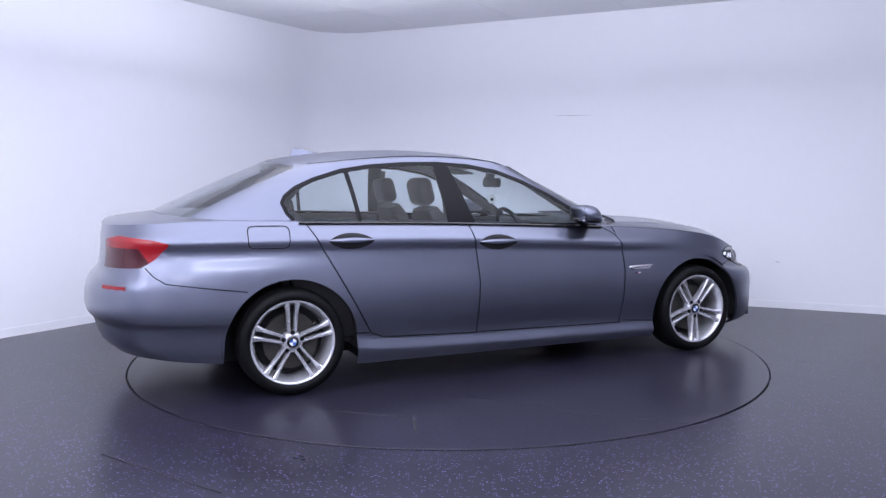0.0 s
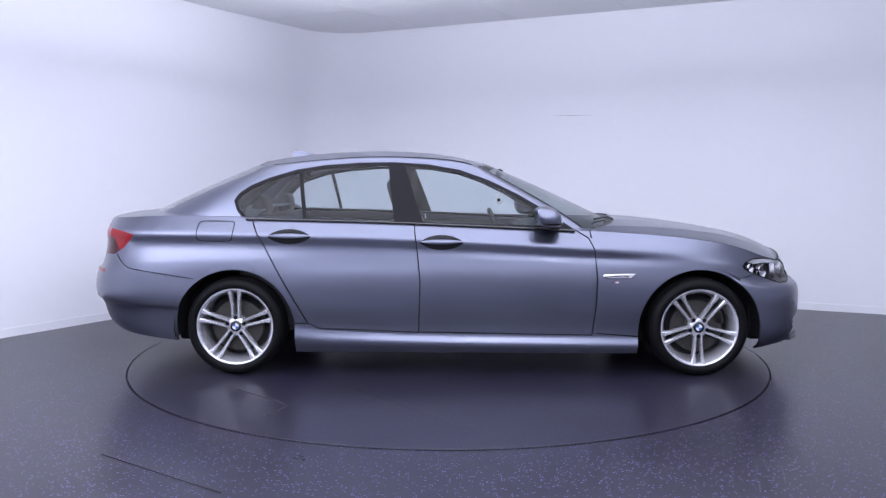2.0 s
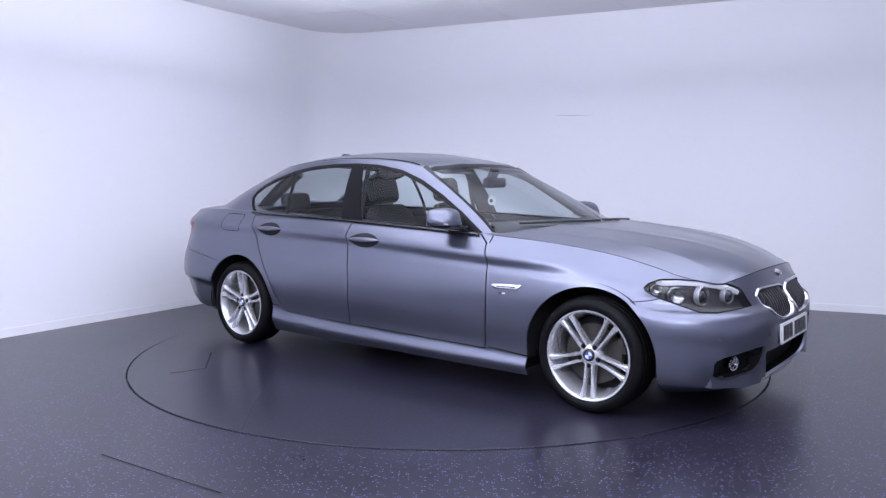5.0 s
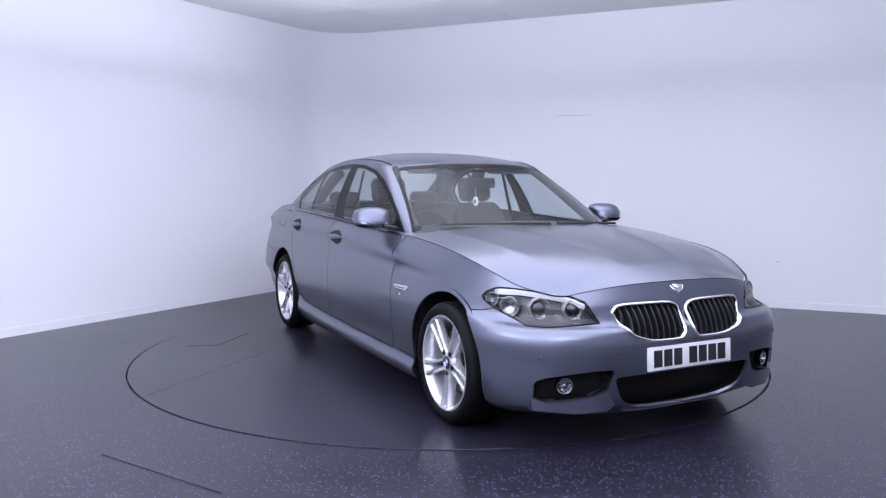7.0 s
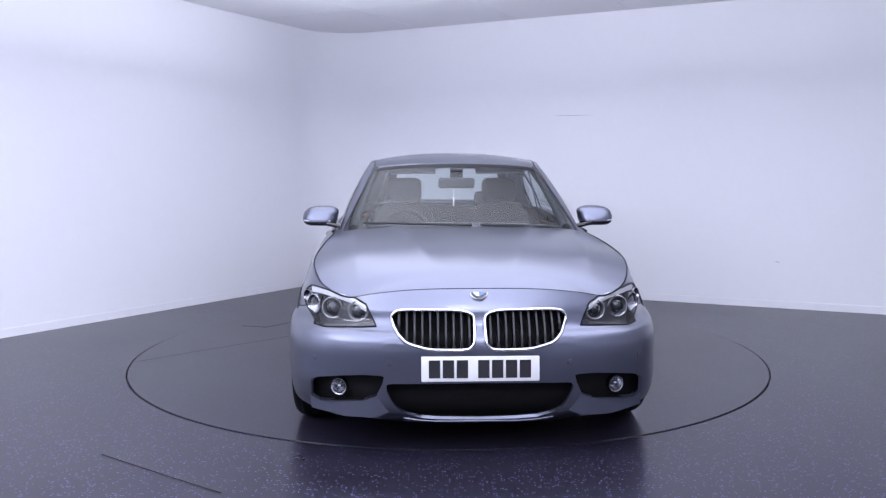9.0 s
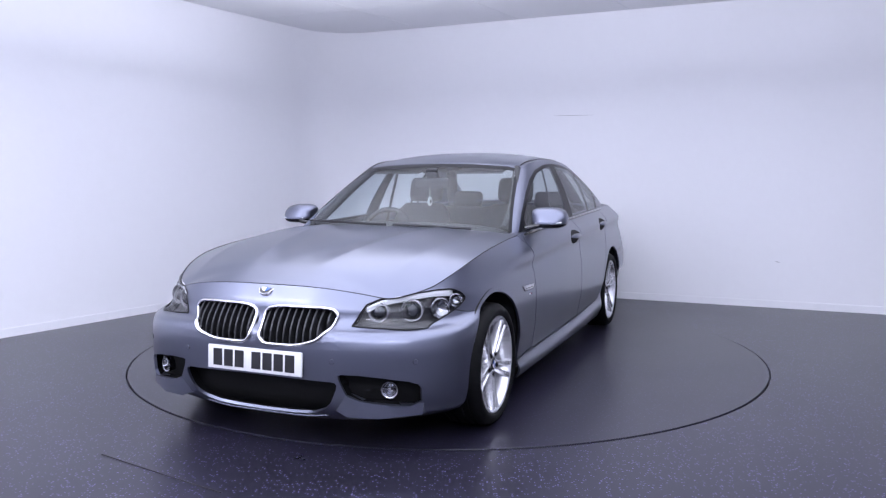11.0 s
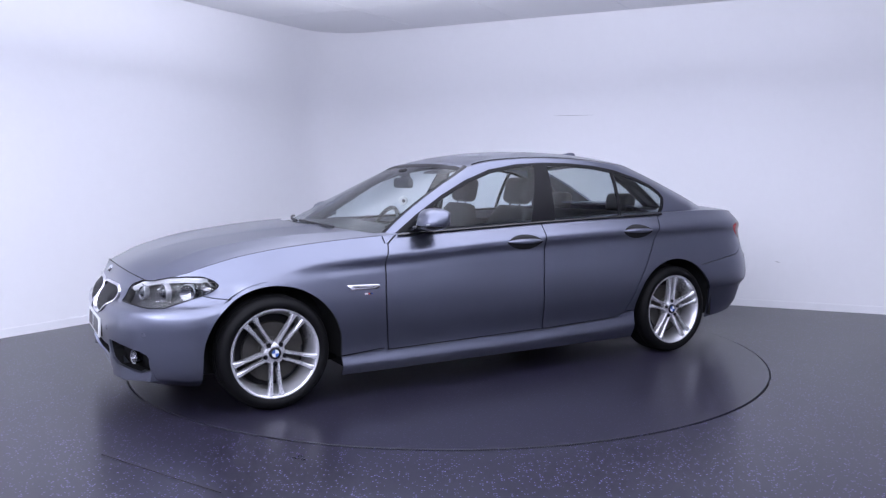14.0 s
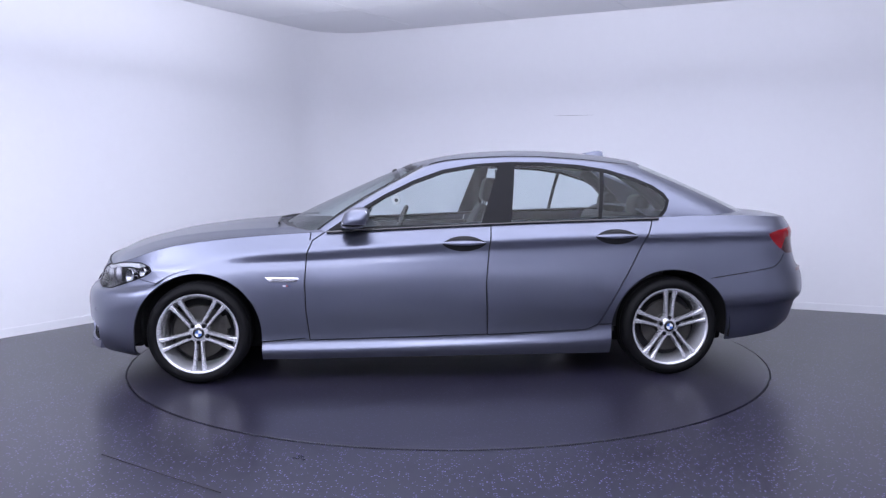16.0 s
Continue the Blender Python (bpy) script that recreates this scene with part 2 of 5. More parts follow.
TT_R = 2.243
bm = bmesh.new()
outer_pts = [p + Vector((0, 0, 0)) for p in (END_L - ALONG_R * 0.2, CORNER - ALONG_L * 0.2 - ALONG_R * 0.2, END_R - ALONG_L * 0.2, BACK + Vector((0.3, -0.3, 0)))]
ring_n = 160
ring = [bm.verts.new((TT_R * math.cos(2 * math.pi * i / ring_n), TT_R * math.sin(2 * math.pi * i / ring_n), 0)) for i in range(ring_n)]
ring2 = []
for v in ring:
    d = v.co.normalized()
    best = 1e9
    for a, b in zip(outer_pts, outer_pts[1:] + outer_pts[:1]):
        e = b - a
        den = d.x * e.y - d.y * e.x
        if abs(den) > 1e-9:
            k = (a.x * e.y - a.y * e.x) / den
            s = (a.x * d.y - a.y * d.x) / den
            if k > 0 and -1e-6 <= s <= 1 + 1e-6:
                best = min(best, k)
    ring2.append(bm.verts.new(d * best))
for i in range(ring_n):
    j = (i + 1) % ring_n
    bm.faces.new((ring[i], ring2[i], ring2[j], ring[j]))
low = [bm.verts.new((v.co.x, v.co.y, -0.05)) for v in ring]
for i in range(ring_n):
    j = (i + 1) % ring_n
    bm.faces.new((ring[i], ring[j], low[j], low[i]))
bm.faces.new(low)
bmesh.ops.recalc_face_normals(bm, faces=bm.faces[:])
if sum(f.normal.z for f in bm.faces) < 0:
    bmesh.ops.reverse_faces(bm, faces=bm.faces[:])
floor_ob = thing("floor", bm, FLOOR, "dark grey flecked vinyl floor with a dull shine", "floor", kind="structure", smooth=False)

# turntable disc, with a narrow gap round it and a worn angled scratch
disc = lathe_bm([(0.0001, -0.004), (TT_R - 0.0125, -0.004), (TT_R - 0.0105, -0.002), (TT_R - 0.0105, 0.04), (0.0001, 0.04)], 160)
moved(disc, Matrix.Rotation(radians(-90), 4, "X"))
turntable = thing("turntable", disc, DISC, "round dark vinyl turntable set flush in the floor", "turntable", smooth=False)


def turned_back(p, t):
    return Matrix.Rotation(-radians(heading(t)), 4, "Z") @ Vector((p[0], p[1], 0))


def scratch(pts, width, parent, mat, label):
    bm = bmesh.new()
    for a, b in zip(pts, pts[1:]):
        d = (b - a).normalized()
        n = Vector((-d.y, d.x, 0)) * width / 2
        q = [a - n - d * width * .3, b - n + d * width * .3, b + n + d * width * .3, a + n - d * width * .3]
        vs = [bm.verts.new((v.x, v.y, 0.0048)) for v in q]
        ws = [bm.verts.new((v.x, v.y, 0.001)) for v in q]
        bm.faces.new(vs)
        for i in range(4):
            j = (i + 1) % 4
            bm.faces.new((vs[i], ws[i], ws[j], vs[j]))
    bmesh.ops.recalc_face_normals(bm, faces=bm.faces[:])
    return part("seam", bm, mat, parent, label, smooth=False)


scratch([turned_back(p, 7.5) for p in ((-1.955, 0.26), (-1.727, 0.272), (-1.569, 0.735))], 0.011, turntable, SEAM, "dark angled cut in the vinyl")

scratch([turned_back(p, 3.5) for p in ((-0.902, -0.936), (-0.583, -1.695), (-0.36, -2.19))], 0.004, turntable, PALESEAM, "thin worn joint in the vinyl")
scratch([Vector((-1.592, -2.298, 0)), Vector((-1.184, -2.567, 0)), Vector((-0.918, -2.737, 0))], 0.0035, floor_ob, PALESEAM, "thin worn joint in the vinyl")

# ceiling of square panels, all in one mesh with fine joints
bm = bmesh.new()
PANEL = 1.2
for i in range(-1, 9):
    for j in range(-1, 11):
        o = CORNER + ALONG_R * (i * PANEL) + ALONG_L * (j * PANEL)
        q = [o + ALONG_R * a + ALONG_L * b for a, b in ((0.004, 0.004), (PANEL - 0.004, 0.004), (PANEL - 0.004, PANEL - 0.004), (0.004, PANEL - 0.004))]
        vs = [bm.verts.new((p.x, p.y, ROOM_H)) for p in q]
        ws = [bm.verts.new((p.x, p.y, ROOM_H + 0.012)) for p in q]
        bm.faces.new(vs)
        for k in range(4):
            bm.faces.new((vs[k], vs[(k + 1) % 4], ws[(k + 1) % 4], ws[k]))
big = [CORNER + ALONG_R * a + ALONG_L * b for a, b in ((-1.5, -1.5), (11.5, -1.5), (11.5, 14), (-1.5, 14))]
lo = [bm.verts.new((p.x, p.y, ROOM_H + 0.012)) for p in big]
hi = [bm.verts.new((p.x, p.y, ROOM_H + 0.15)) for p in big]
bm.faces.new(lo)
bm.faces.new(hi)
for k in range(4):
    bm.faces.new((lo[k], lo[(k + 1) % 4], hi[(k + 1) % 4], hi[k]))
bmesh.ops.recalc_face_normals(bm, faces=bm.faces[:])
thing("ceiling", bm, CEILPAINT, "white panelled ceiling with thin joints", "ceiling", kind="structure", smooth=False)


def unseen_lamp(along_r, along_l, length, width, watts):
    """A flat unseen area lamp under the ceiling."""
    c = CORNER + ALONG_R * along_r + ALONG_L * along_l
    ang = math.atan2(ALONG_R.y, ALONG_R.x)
    li = bpy.data.lights.new("unseen_lamp", "AREA")
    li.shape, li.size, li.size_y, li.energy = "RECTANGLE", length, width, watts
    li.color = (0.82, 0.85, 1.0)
    ob = new("unseen_lamp", li)
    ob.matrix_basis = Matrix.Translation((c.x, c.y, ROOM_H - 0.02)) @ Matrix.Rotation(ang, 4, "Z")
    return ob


# two huge unseen area lamps, added face up to brighten the ceiling
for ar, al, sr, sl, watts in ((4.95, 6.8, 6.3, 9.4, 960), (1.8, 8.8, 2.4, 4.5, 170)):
    up = unseen_lamp(ar, al, sr, sl, watts)
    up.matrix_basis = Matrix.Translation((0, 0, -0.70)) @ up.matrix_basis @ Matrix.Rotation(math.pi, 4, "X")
# bare tubes in the part of the hall behind the camera
for ar, al, watts in ((1.7, 8.6, 50), (1.7, 10.8, 50), (4.6, 9.6, 25), (4.6, 11.2, 25), (7.4, 8.2, 60), (7.4, 10.4, 60)):
    unseen_lamp(ar, al, 2.2, 0.45, watts)


def wall_mark(p, q, width, name, mat):
    """A fine crack or scuff in the paint of the wall."""
    p, q = Vector(p), Vector(q)
    d = (q - p).normalized()
    out = Vector((-0.403, -0.9152, 0)).normalized()
    n = d.cross(out).normalized() * width / 2
    bm = bmesh.new()
    vs = [bm.verts.new(v + out * 0.004) for v in (p - n * .3, p + n * .3, (p + q) / 2 + n, q + n * .2, q - n * .2, (p + q) / 2 - n)]
    bm.faces.new(vs)
    bmesh.ops.recalc_face_normals(bm, faces=bm.faces[:])
    return part(name, bm, mat, wall_ob, smooth=False)


wall_mark((1.153, 2.767, 1.944), (1.542, 2.596, 1.936), 0.005, "crack", GRIME)
wall_mark((3.211, 1.861, 0.457), (3.248, 1.844, 0.448), 0.008, "scuff", GRIME)


import collections
from mathutils.bvhtree import BVHTree


# ---------------------------------------------------------------- curve helpers
def curve(points):
    """Smooth interpolation through (x, value) pairs, flat beyond the ends."""
    xs = np.array([p[0] for p in points], float)
    ys = np.array([p[1] for p in points], float)
    h = np.diff(xs)
    d = np.diff(ys) / h
    m = np.zeros(len(xs))
    m[0], m[-1] = d[0], d[-1]
    for i in range(1, len(xs) - 1):
        if d[i - 1] * d[i] > 0:
            w1, w2 = 2 * h[i] + h[i - 1], h[i] + 2 * h[i - 1]
            m[i] = (w1 + w2) / (w1 / d[i - 1] + w2 / d[i])

    def f(x):
        x = np.clip(x, xs[0], xs[-1])
        i = np.clip(np.searchsorted(xs, x) - 1, 0, len(h) - 1)
        t = (x - xs[i]) / h[i]
        return ((2 * t ** 3 - 3 * t ** 2 + 1) * ys[i] + (t ** 3 - 2 * t ** 2 + t) * h[i] * m[i]
                + (-2 * t ** 3 + 3 * t ** 2) * ys[i + 1] + (t ** 3 - t ** 2) * h[i] * m[i + 1])
    return f


def through_rails(rails, counts):
    """rails: arrays (n, 3). Returns rows of points between them, counts[i] steps in span i."""
    R = np.array(rails)
    k = len(R)
    L = np.maximum(np.linalg.norm(np.diff(R, axis=0), axis=2), 1e-4) ** 0.7
    D = np.diff(R, axis=0) / L[..., None]
    M = np.empty_like(R)
    M[0], M[-1] = D[0], D[-1]
    for i in range(1, k - 1):
        a, b = L[i - 1][:, None], L[i][:, None]
        M[i] = (D[i - 1] * b + D[i] * a) / (a + b)
    rows = []
    for i in range(k - 1):
        for j in range(counts[i]):
            t = j / counts[i]
            h = L[i][:, None]
            rows.append((2 * t ** 3 - 3 * t ** 2 + 1) * R[i] + (t ** 3 - 2 * t ** 2 + t) * h * M[i]
                        + (-2 * t ** 3 + 3 * t ** 2) * R[i + 1] + (t ** 3 - t ** 2) * h * M[i + 1])
    rows.append(R[-1])
    return np.array(rows)


def grid_bm(rows, flip=False):
    """rows: array (nv, nu, 3) to a quad mesh with a face layer that holds the column."""
    bm = bmesh.new()
    col = bm.faces.layers.int.new("col")
    bm.faces.layers.int.new("seg")
    vs = [[bm.verts.new(p) for p in row] for row in rows]
    for a, b in zip(vs, vs[1:]):
        for i in range(len(a) - 1):
            q = (a[i], a[i + 1], b[i + 1], b[i])
            f = bm.faces.new(q[::-1] if flip else q)
            f[col] = i
    bmesh.ops.remove_doubles(bm, verts=bm.verts[:], dist=2e-5)
    return bm


def hull(pts):
    pts = sorted(set((round(float(a), 5), round(float(b), 5)) for a, b in pts))

    def half(ps):
        out = []
        for p in ps:
            while len(out) > 1 and (out[-1][0] - out[-2][0]) * (p[1] - out[-2][1]) - (out[-1][1] - out[-2][1]) * (p[0] - out[-2][0]) <= 0:
                out.pop()
            out.append(p)
        return out[:-1]
    return half(pts) + half(pts[::-1])


def inset(poly, d, keep=()):
    """Move each side of a convex polygon (counter-clockwise) inwards by d, but for the sides in keep."""
    n = len(poly)
    lines = []
    for i in range(n):
        a, b = np.array(poly[i]), np.array(poly[(i + 1) % n])
        e = (b - a) / np.linalg.norm(b - a)
        nn = np.array([-e[1], e[0]])
        lines.append((a + nn * (0 if i in keep else d), e))
    out = []
    for i in range(n):
        (p, e), (q, g) = lines[i - 1], lines[i]
        den = e[0] * g[1] - e[1] * g[0]
        if abs(den) < 1e-6:
            out.append(tuple(q))
            continue
        k = ((q - p)[0] * g[1] - (q - p)[1] * g[0]) / den
        out.append(tuple(p + k * e))
    return hull(out)


def cut_poly(poly, a, b):
    """The part of a convex polygon to the left of the line a to b."""
    out = []
    side = [(b[0] - a[0]) * (p[1] - a[1]) - (b[1] - a[1]) * (p[0] - a[0]) for p in poly]
    for i in range(len(poly)):
        j = (i + 1) % len(poly)
        if side[i] >= 0:
            out.append(poly[i])
        if side[i] * side[j] < 0:
            s = side[i] / (side[i] - side[j])
            out.append((poly[i][0] + s * (poly[j][0] - poly[i][0]), poly[i][1] + s * (poly[j][1] - poly[i][1])))
    return hull(out)


def soften(pts, n=5, amount=0.35):
    """Round the corners of a polygon."""
    out = []
    k = len(pts)
    P = [np.array(p, float) for p in pts]
    for i in range(k):
        a, b, c = P[i - 1], P[i], P[(i + 1) % k]
        s, e = b + (a - b) * amount, b + (c - b) * amount
        for j in range(n + 1):
            t = j / n
            out.append(tuple(s * (1 - t) ** 2 + b * 2 * t * (1 - t) + e * t ** 2))
    return hull(out)


def clip(bm, faces, poly, ax):
    """Cut faces along the outline of a convex polygon seen along the third axis; returns the faces inside."""
    poly = hull(poly)
    i, j = ax
    lo = (min(p[0] for p in poly), min(p[1] for p in poly))
    hi = (max(p[0] for p in poly), max(p[1] for p in poly))
    ins = []
    for f in faces:
        us, vs = [v.co[i] for v in f.verts], [v.co[j] for v in f.verts]
        if max(us) > lo[0] and min(us) < hi[0] and max(vs) > lo[1] and min(vs) < hi[1]:
            ins.append(f)
    for k in range(len(poly)):
        a, b = poly[k], poly[(k + 1) % len(poly)]
        if math.hypot(b[0] - a[0], b[1] - a[1]) < 1e-5:
            continue
        co, no = Vector((0, 0, 0)), Vector((0, 0, 0))
        co[i], co[j] = a
        no[i], no[j] = b[1] - a[1], a[0] - b[0]
        no.normalize()
        if not ins:
            return []
        geom = list({v for f in ins for v in f.verts}) + list({e for f in ins for e in f.edges}) + ins
        got = bmesh.ops.bisect_plane(bm, geom=geom, dist=1e-5, plane_co=co, plane_no=no)["geom"]
        ins = [f for f in got if isinstance(f, bmesh.types.BMFace) and (f.calc_center_median() - co).dot(no) < 0]
    return ins


def take(bm, faces):
    """Move faces out into a bmesh of their own."""
    layer = bm.faces.layers.int["seg"]
    for f in bm.faces:
        f[layer] = 0
    for f in faces:
        f[layer] = 1
    out = bm.copy()
    lay2 = out.faces.layers.int["seg"]
    bmesh.ops.delete(out, geom=[f for f in out.faces if f[lay2] == 0], context="FACES")
    bmesh.ops.delete(bm, geom=[f for f in bm.faces if f[layer] == 1], context="FACES")
    return out


def drop(bm, faces):
    bmesh.ops.delete(bm, geom=list(faces), context="FACES")


def panel(bm, poly, ax, gap=0.0075, keep=(), where=None):
    """Cut a panel with a gap round it out of bm; returns it."""
    pool = [f for f in bm.faces if where is None or where(f)]
    reg = clip(bm, pool, poly, ax)
    inner = clip(bm, reg, inset(hull(poly), gap, keep), ax) if gap else reg
    got = take(bm, inner)
    lay = bm.faces.layers.int["seg"]
    left = [f for f in bm.faces if f.is_valid and in_poly(f.calc_center_median(), poly, ax) and (where is None or where(f))]
    drop(bm, left)
    return got


def in_poly(c, poly, ax):
    poly = hull(poly)
    for k in range(len(poly)):
        a, b = poly[k], poly[(k + 1) % len(poly)]
        if (b[0] - a[0]) * (c[ax[1]] - a[1]) - (b[1] - a[1]) * (c[ax[0]] - a[0]) < -1e-6:
            return False
    return True


def groove(bm, pts, width, ax, where=None):
    """Remove a narrow strip along a polyline."""
    for a, b in zip(pts, pts[1:]):
        a, b = np.array(a, float), np.array(b, float)
        e = (b - a) / np.linalg.norm(b - a)
        n = np.array([-e[1], e[0]]) * width / 2
        quad = [tuple(a - n - e * width * .2), tuple(b - n + e * width * .2), tuple(b + n + e * width * .2), tuple(a + n - e * width * .2)]
        drop(bm, clip(bm, [f for f in bm.faces if where is None or where(f)], quad, ax))


def edge_depth(bm, d, mirror_open=True):
    """Fold the open edges of a panel inwards, so that it shows its thickness."""
    bm.normal_update()
    edges = [e for e in bm.edges if len(e.link_faces) == 1 and not (mirror_open and all(abs(v.co.y) < 1e-4 for v in e.verts))]
    normals = {v: v.normal.copy() for e in edges for v in e.verts}
    back = {}
    for v, n in normals.items():
        back[v] = bm.verts.new(v.co - n * d)
    for e in edges:
        a, b = e.verts
        f = bm.faces.new((a, b, back[b], back[a]))
        f.smooth = True
    bmesh.ops.recalc_face_normals(bm, faces=bm.faces[:])
    return bm


def mirrored(bm):
    return moved(bm.copy(), Matrix.Diagonal((1, -1, 1, 1)))


def both(bm):
    """Join a half with its mirror image along y = 0."""
    out = join_bm(bm.copy(), mirrored(bm))
    bmesh.ops.remove_doubles(out, verts=[v for v in out.verts if abs(v.co.y) < 1e-4], dist=2e-4)
    bm.free()
    return out


# ---------------------------------------------------------------- car: shape of the body (left half, nose towards +x)
X_REAR, X_FRONT = -1.95, 1.50
N_END, N_SIDE = 40, 120


def rail(xr, xf, nr, nf, width, height):
    w, z = curve(width), curve(height)
    psi = np.linspace(0, math.pi / 2, N_END)
    pts = []
    for a in psi:
        x = xr + (X_REAR - xr) * (1 - max(math.cos(a), 0) ** (2 / nr))
        pts.append((x, w(x) * math.sin(a) ** (2 / nr), z(x)))
    for x in np.linspace(X_REAR, X_FRONT, N_SIDE)[1:-1]:
        pts.append((x, w(x), z(x)))
    for a in psi[::-1]:
        x = xf - (xf - X_FRONT) * (1 - max(math.cos(a), 0) ** (2 / nf))
        pts.append((x, w(x) * math.sin(a) ** (2 / nf), z(x)))
    return np.array(pts)


CREASE_Z = [(-2.6, .905), (-2.25, .907), (-1.5, .901), (-.8, .890), (0, .860), (.8, .813), (1.27, .782), (1.6, .745), (1.9, .692), (2.05, .668), (2.3, .668)]
CREASE_W = [(-2.6, .825), (-2.2, .85), (-1.9, .870), (-1.4, .893), (-.8, .908), (0, .912), (.8, .897), (1.05, .889), (1.3, .873), (1.6, .852), (1.9, .838), (2.3, .82)]
CREASE_DROP = curve([(-2.6, .046), (.8, .046), (1.3, .030), (1.6, .022), (2.3, .022)])
CREASE_IN = curve([(-2.6, -.008), (-2.2, -.010), (.8, -.010), (1.05, -.006), (1.3, .006), (1.6, .012), (1.9, .005), (2.3, .003)])
RAILS = [
    rail(-2.45, 2.18, 2.9, 2.7, [(-2.6, .785), (-1.9, .838), (-1.1, .875), (0, .885), (1.06, .880), (1.8, .85), (2.3, .83)],
         [(-2.6, .285), (-2.3, .264), (-1.9, .218), (-1.1, .150), (0, .150), (1.06, .146), (1.85, .160), (2.05, .160), (2.2, .152)]),
    rail(-2.508, 2.245, 2.9, 3.5, [(-2.6, .808), (-1.9, .857), (-1.1, .908), (0, .914), (1.06, .904), (1.8, .895), (2.3, .87)],
         [(-2.6, .335), (-1.9, .275), (-1.1, .226), (0, .204), (1, .194), (1.8, .212), (2.3, .21)]),
    rail(-2.558, 2.265, 2.9, 3.6, [(-2.6, .846), (-1.9, .890), (-1.1, .897), (0, .896), (1.06, .887), (1.8, .908), (2.3, .88)],
         [(-2.6, .462), (-1.9, .425), (-1.1, .328), (-.94, .297), (-.3, .272), (.8, .256), (1.1, .250), (1.8, .265), (2.3, .245)]),
    rail(-2.585, 2.285, 2.9, 3.5, [(-2.6, .872), (-1.9, .908), (-1.1, .920), (0, .923), (1, .909), (1.8, .915), (2.3, .885)],
         [(-2.6, .492), (-1.9, .455), (-1.2, .45), (0, .45), (1.0, .43), (1.8, .42), (2.3, .385)]),
    rail(-2.575, 2.283, 2.9, 3.3, [(-2.6, .872), (-1.9, .905), (-1, .922), (0, .925), (1, .912), (1.8, .908), (2.3, .875)],
         [(-2.6, .645), (-1.9, .64), (0, .64), (1, .62), (1.7, .585), (1.95, .564), (2.3, .566)]),
    rail(-2.52, 2.244, 3.1, 2.9, [(-2.6, .85), (-1.9, .890), (-1.4, .906), (-.8, .908), (0, .911), (.8, .899), (1.3, .897), (1.6, .888), (1.9, .86), (2.3, .84)],
         [(-2.6, .70), (-1.9, .735), (0, .745), (1, .71), (1.6, .655), (1.9, .608), (2.3, .600)]),
    rail(-2.49, 2.228, 3.2, 2.9, [(x, w + float(CREASE_IN(x))) for x, w in CREASE_W], [(x, z - float(CREASE_DROP(x))) for x, z in CREASE_Z]),
    rail(-2.488, 2.225, 3.2, 2.9, CREASE_W, CREASE_Z),
    rail(-2.47, 2.182, 3.2, 3.2, [(-2.6, .72), (-2.2, .745), (-1.7, .785), (-1.3, .805), (-.6, .824), (0, .822), (.5, .803), (.8, .79), (1.2, .80), (1.6, .808), (1.85, .795), (2.3, .77)],
         [(-2.6, .985), (-2.3, 1.008), (-1.9, 1.022), (-1.4, 1.012), (-.66, .990), (.26, .953), (.7, .930), (1.0, .915), (1.35, .887), (1.62, .850), (1.8, .803), (1.92, .760), (2.02, .732), (2.08, .718), (2.135, .740), (2.165, .757), (2.182, .768)]),
]
R5 = RAILS[-1]
tub = grid_bm(through_rails(RAILS, [3, 4, 5, 5, 5, 4, 2, 6]), flip=True)

ZC_FRONT = curve([(.3, 1.0), (.7, .995), (1.0, .985), (1.3, .965), (1.6, .930), (1.8, .898), (2.0, .850), (2.1, .810), (2.182, .770)])
ZC_REAR = curve([(-2.475, .988), (-2.45, 1.014), (-2.4, 1.026), (-2.2, 1.048), (-2.0, 1.064), (-1.6, 1.07), (-1.2, 1.075)])


def deck(sel, zc, ridges, inset_y):
    rows = []
    pts = [p for p in R5 if sel(p[0])]
    for k in range(57):
        v = (k / 56)
        row = []
        for x, y, z in pts:
            ye = max(y - inset_y, 0)
            yy = ye * (1 - v)
            s = yy / max(ye, 1e-6)
            zz = z + (zc(x) - z) * (1 - s ** 3.2)
            if ridges and x > 0.7:
                ridge = 0.40 - 0.20 * (x - 1.0)
                edge = 0.655 - 0.10 * (x - 1.0)
                fade = min(1, max(0, (2.12 - x) / .35)) * min(1, max(0, (x - .72) / .06))
                zz += fade * (0.008 * math.exp(-abs(yy - ridge) / 0.05) - 0.004 * math.exp(-((yy - ridge + .10) / 0.07) ** 2))
                zz += fade * 0.007 * math.exp(-abs(yy - edge) / 0.05)
            row.append((x - 0.009 * min(1, max(0, (x - 1.8) / .3)), yy, zz))
        rows.append(row)
    return grid_bm(np.array(rows), flip=True)


bonnet_half = deck(lambda x: x > 0.62, ZC_FRONT, True, 0.008)
boot_half = deck(lambda x: x < -1.35, ZC_REAR, False, 0.0)
mid = np.array([p for p in R5 if -1.40 < p[0] < 0.66])
strip_half = grid_bm(np.array([mid, mid + np.array([0, -.05, .012])]), flip=True)

BASE = np.array([(-2.17, 0, 1.058), (-2.13, .40, 1.052), (-2.03, .63, 1.034), (-1.84, .745, 1.020), (-1.40, .785, .998), (-.66, .812, .984), (.1, .806, .952), (.55, .782, .928), (.78, .745, .918), (.90, .60, .945), (.99, .35, .962), (1.03, 0, .968)])
TOP = np.array([(-1.42, 0, 1.392), (-1.39, .35, 1.378), (-1.32, .545, 1.348), (-1.20, .588, 1.356), (-1.05, .603, 1.372), (-.62, .618, 1.399), (-.20, .612, 1.386), (-.02, .602, 1.364), (.08, .585, 1.338), (.115, .46, 1.356), (.135, .25, 1.367), (.14, 0, 1.371)])


